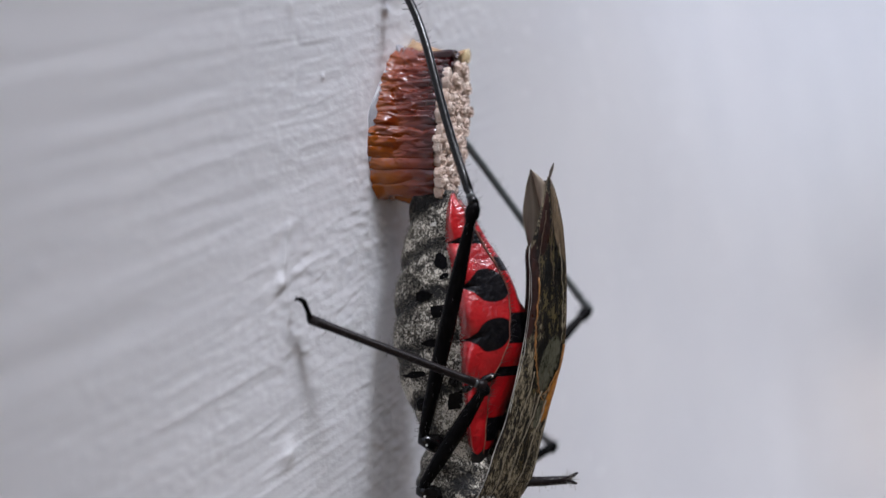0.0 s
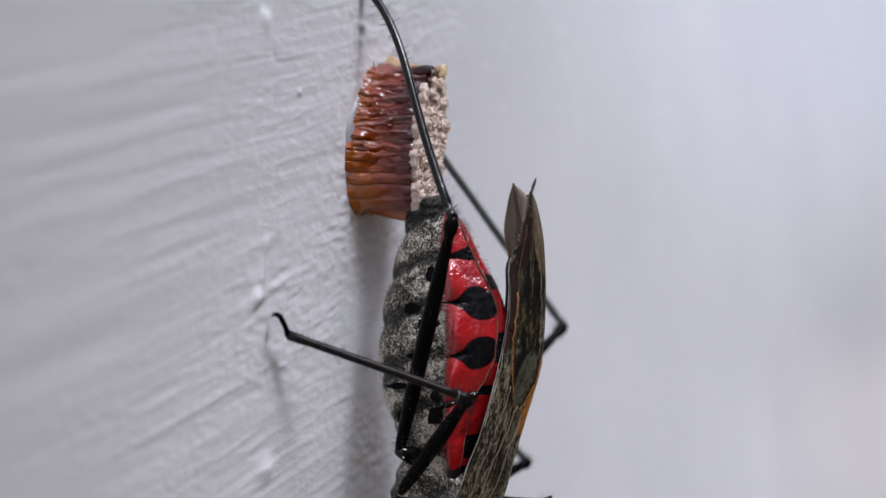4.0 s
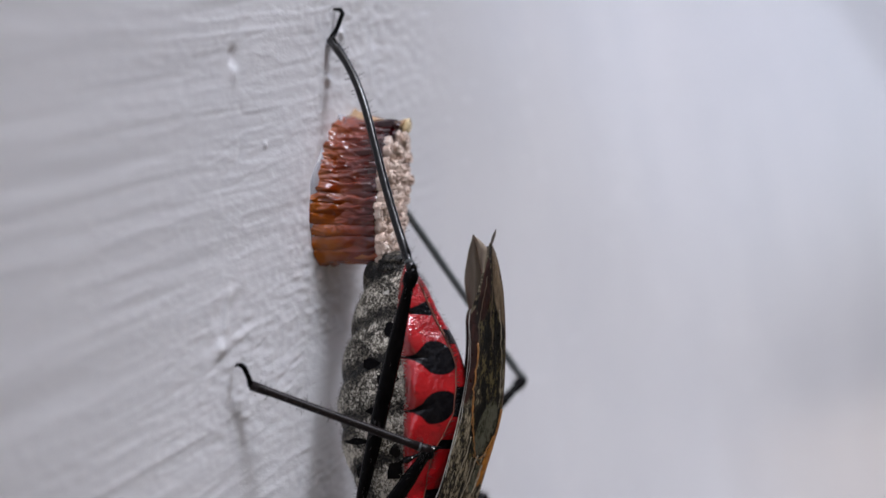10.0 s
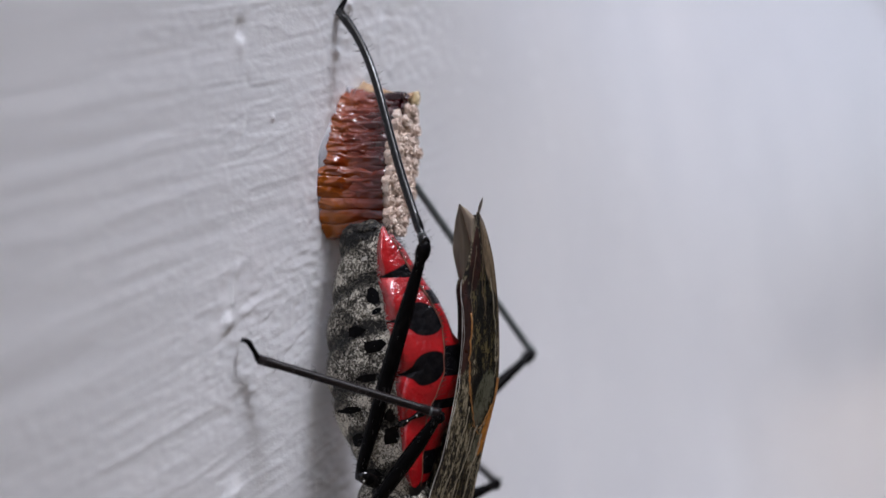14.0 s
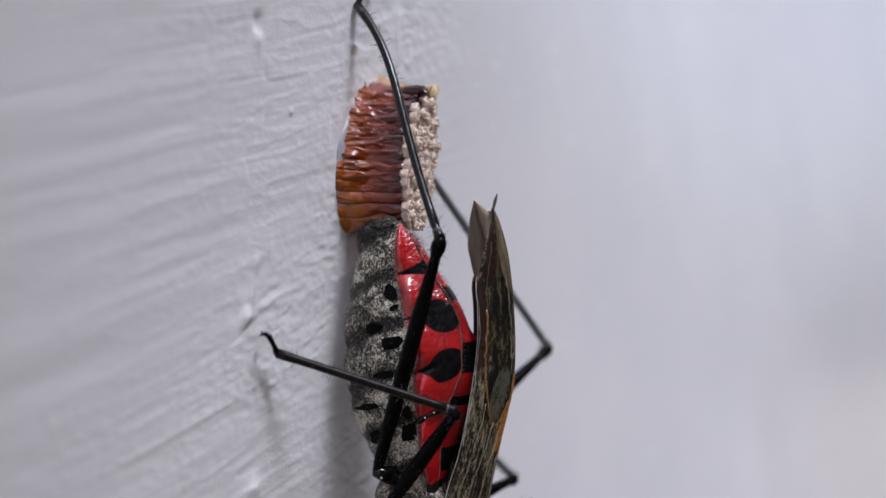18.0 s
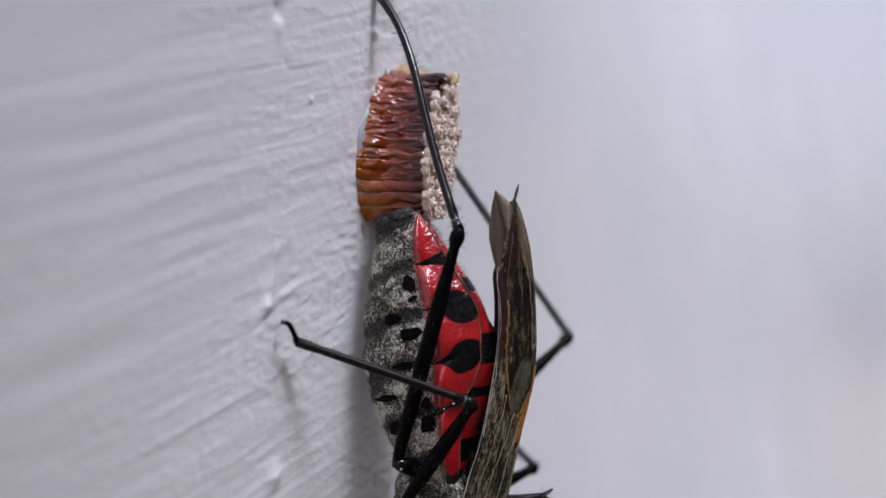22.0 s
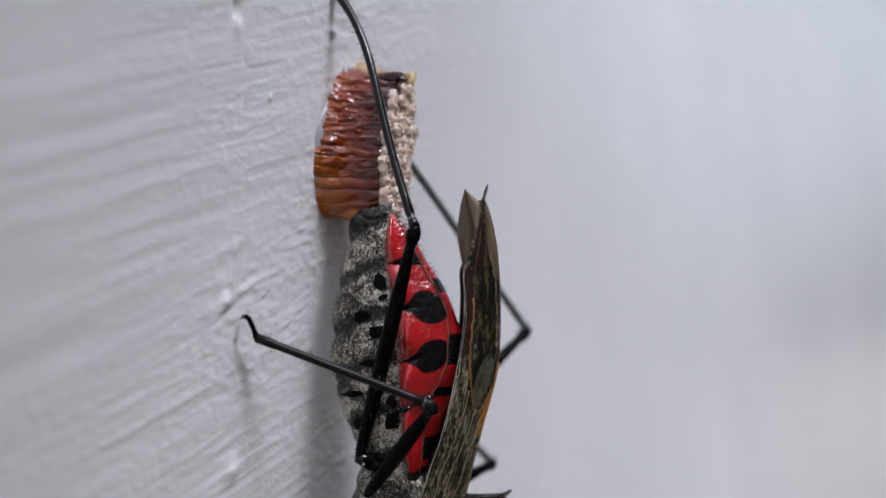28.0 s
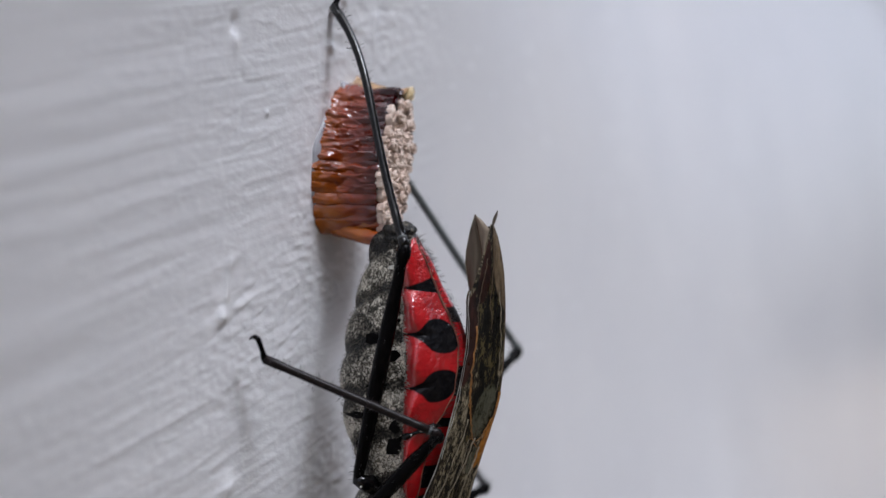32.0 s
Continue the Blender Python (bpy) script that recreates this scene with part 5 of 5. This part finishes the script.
KNEE_MID_FAR = [
    (0, 7.58, -5.59, -13.97),
    (1, 7.52, -5.51, -14.06),
    (2, 7.44, -5.38, -14.21),
    (3, 7.42, -5.35, -14.26),
    (3.5, 7.45, -5.40, -14.20),
    (5.5, 7.42, -5.39, -14.01),
    (6, 7.41, -5.37, -14.08),
    (7, 7.41, -5.35, -14.14),
    (8, 7.36, -5.29, -13.86),
    (9, 7.30, -5.24, -13.53),
    (10, 7.25, -5.18, -13.20),
    (10.5, 7.23, -5.17, -13.09),
    (11, 7.30, -5.25, -13.29),
    (11.15, 7.30, -5.25, -13.29),
    (11.35, 7.37, -5.35, -13.54),
    (12, 7.45, -5.44, -13.80),
    (13, 7.46, -5.45, -13.88),
    (14, 7.47, -5.46, -13.89),
    (14.5, 7.46, -5.46, -13.88),
    (16.5, 7.43, -5.42, -13.84),
    (17, 7.42, -5.40, -13.83),
    (18, 7.38, -5.35, -13.93),
    (19, 7.37, -5.34, -13.94),
    (20, 7.38, -5.35, -13.88),
    (21, 7.42, -5.40, -13.87),
    (22, 7.38, -5.35, -13.89),
    (23, 7.38, -5.35, -13.95),
    (24, 7.35, -5.31, -13.95),
    (24.5, 7.34, -5.29, -13.99),
    (26.5, 7.41, -5.36, -14.10),
    (27, 7.46, -5.42, -14.11),
    (28, 7.53, -5.51, -14.10),
    (29, 7.52, -5.50, -14.06),
    (29.5, 7.52, -5.50, -14.06),
    (30, 7.50, -5.47, -14.12),
    (30.5, 7.47, -5.42, -14.19),
    (31, 7.44, -5.38, -14.25),
    (32, 7.42, -5.30, -14.46),
]


# name: hip in the bug, foot on the wall, femur and tibia length, half thickness, bow, toe on the wall, knee's way
LEGS = {
    "near_hind": ((-1.15, -1.7, -5.95), (-2.15, -0.35, 11.2), 12.21, 13.80, 0.42, 0.55, (-1.54, -0.1, 12.96), KNEE_HIND_NEAR),
    "far_hind": ((-0.07, 1.2, -7.07), (2.06, -0.3, 5.35), 12.62, 15.59, 0.4, 0.1, (2.2, -0.1, 6.9), KNEE_HIND_FAR),
    "near_mid": ((-1.17, -1.9, -8.42), (-8.79, -0.4, -6.05), 6.46, 8.88, 0.4, 0.0, (-9.4, -0.1, -5.12), KNEE_MID_NEAR),
    "far_mid": ((0.4, 1.2, -9.38), (13.22, -0.7, -13.42), 7.77, 7.48, 0.38, 0.0, (13.52, -0.1, -12.52), KNEE_MID_FAR),
}
leg_parts = {}


def build_hips():
    """Short black hip joints between the body and the near legs."""
    for kind in ("near_hind", "near_mid"):
        h = Vector(LEGS[kind][0])
        pts = [h + Vector((0.75, 0.55, -0.35)), h + Vector((0.5, 0.3, -0.2)), h + Vector((0.2, 0.05, -0.05)), h + Vector((-0.02, -0.08, 0.08)), h + Vector((-0.1, -0.12, 0.2))]
        part("hip", tube(pts, [0.42, 0.46, 0.36, 0.30, 0.10], 16), SHINY_BLACK, bug, "shiny black hip joint")
        # pale dot that paints in the hip's highlight
        p = h + Vector((0.28, -0.30, -0.22))
        part("tubercle", tube([p + Vector((0, 0.05 * c, 0)) for c in (1, 0.7, 0, -0.7, -1)], [0.02, 0.05, 0.06, 0.05, 0.01], 10), PEARL, bug, "pale shiny bump, some a painted glint")


build_hips()
for n, (kind, (hip, foot, l1, l2, thick, bow, toe, ways)) in enumerate(LEGS.items()):
    knee = Vector(ways[0][1:])
    inv = bar_pose(knee, Vector(foot), OUT).inverted()
    a, b = inv @ Vector(foot), inv @ Vector(toe)
    mid = a.lerp(b, 0.66) + Vector((0.62, 0, 0))
    first = a.lerp(b, 0.25) + Vector((0.34, 0, 0))
    tarsus = [tube_lists([a - Vector((0, 0, 0.12)), a, first, mid.lerp(first, 0.45), mid, mid.lerp(b, 0.4) + Vector((0.12, 0, 0.04)), b], [0.20, 0.17, 0.12, 0.125, 0.13, 0.12, 0.07], 10),
              tube_lists([b, b + (b - mid) * 0.22 + Vector((0, 0.13, 0))], [0.07, 0.02], 6),
              tube_lists([b, b + (b - mid) * 0.22 - Vector((0, 0.13, 0))], [0.07, 0.02], 6)]
    leg_parts[kind] = build_leg(kind, l1, l2, thick, bow, tarsus, n + 3)


def bug_pose(row):
    t, x, y, z, rx, ry, rz = row
    turn = Euler([radians(a) for a in (rx, ry, rz)]).to_matrix().to_4x4()
    return BASE @ Matrix.Translation(PIVOT + mm((x, y, z))) @ turn @ Matrix.Translation(-PIVOT)


# two eggs that are laid in the clip: each lies in the tail, comes out, and is pressed to the lower end of the mass
IN_TAIL = mm((-1.1, 0.0, 5.2))
fresh_eggs = []
for n in range(2):
    fresh_eggs.append(tagged(part("fresh_egg", egg_mesh(11 + n), FRESH_EGG), "freshly laid wet amber egg under the egg mass", "insect egg", "fresh eggs"))
LAID = pose(-1.8 * MM, -0.1 * MM, 0.25 * MM, 1, 20, 2)
HANGING = pose(-1.0 * MM, -0.35 * MM, -0.05 * MM, 14, 30, 4)
LATE = pose(-1.75 * MM, -0.3 * MM, 0.04 * MM, 22, 60, 12)
LATE_END = pose(-1.75 * MM, -0.35 * MM, -0.10 * MM, 21, 60, 11)


# how far the tail is stretched out of the abdomen
STRETCH = [(0, 0.0), (1, 0.1), (3, 0.25), (6, 0.1), (8, 0.15), (10, 0.2), (10.5, 0.35), (11, 0.85), (11.15, 0.85), (11.35, 0.1), (12, 0.0), (26.5, 0.0), (28, 0.05), (30, 0.1), (31, 0.15), (32, 0.35)]


def motions():
    walk(tail, [(t, pose(0.25 * s * MM, 0, s * MM)) for t, s in STRETCH])
    walk(fresh_eggs[0], [(0.0, HANGING), (2.0, HANGING), (3.5, HANGING), (5.5, LAID), (32.0, LAID)])
    late = [(r[0], bug_pose(r) @ Matrix.Translation(IN_TAIL) @ pose(0, 0, 0, 90, 0, 0)) for r in BODY if r[0] < 24.7]
    start = late[-1][1]
    for t, share in ((26.1, 0.0), (26.2, 0.33), (26.3, 0.67)):
        turn = start.to_quaternion().slerp(LATE.to_quaternion(), share).to_matrix().to_4x4()
        late.append((t, Matrix.Translation(start.translation.lerp(LATE.translation, share) + mm((0.9, 1.1, 0.0)) * math.sin(math.pi * share)) @ turn))
    walk(fresh_eggs[1], late + [(26.4, LATE), (28.6, LATE), (32.0, LATE_END)])
    walk(bug, [(r[0], bug_pose(r)) for r in BODY])
    for wing in wings:
        walk(wing, [(t, pose(*mm(HINGE + Vector((0, 0, slide))), 0, a, 0)) for t, a, slide in WING])
    for kind, (hip, foot, l1, l2, thick, bow, toe, ways) in LEGS.items():
        femur, tibia = leg_parts[kind]
        upper, lower = [], []
        for (t, *knee), row in zip(ways, BODY):
            to_bug = bug_pose(row).inverted()
            k = to_bug @ mm(knee)
            away = to_bug.to_3x3() @ OUT
            upper.append((t, bar_pose(k, mm(hip), away)))
            lower.append((t, bar_pose(k, to_bug @ mm(foot), away)))
        walk(femur, upper)
        walk(tibia, lower)


motions()
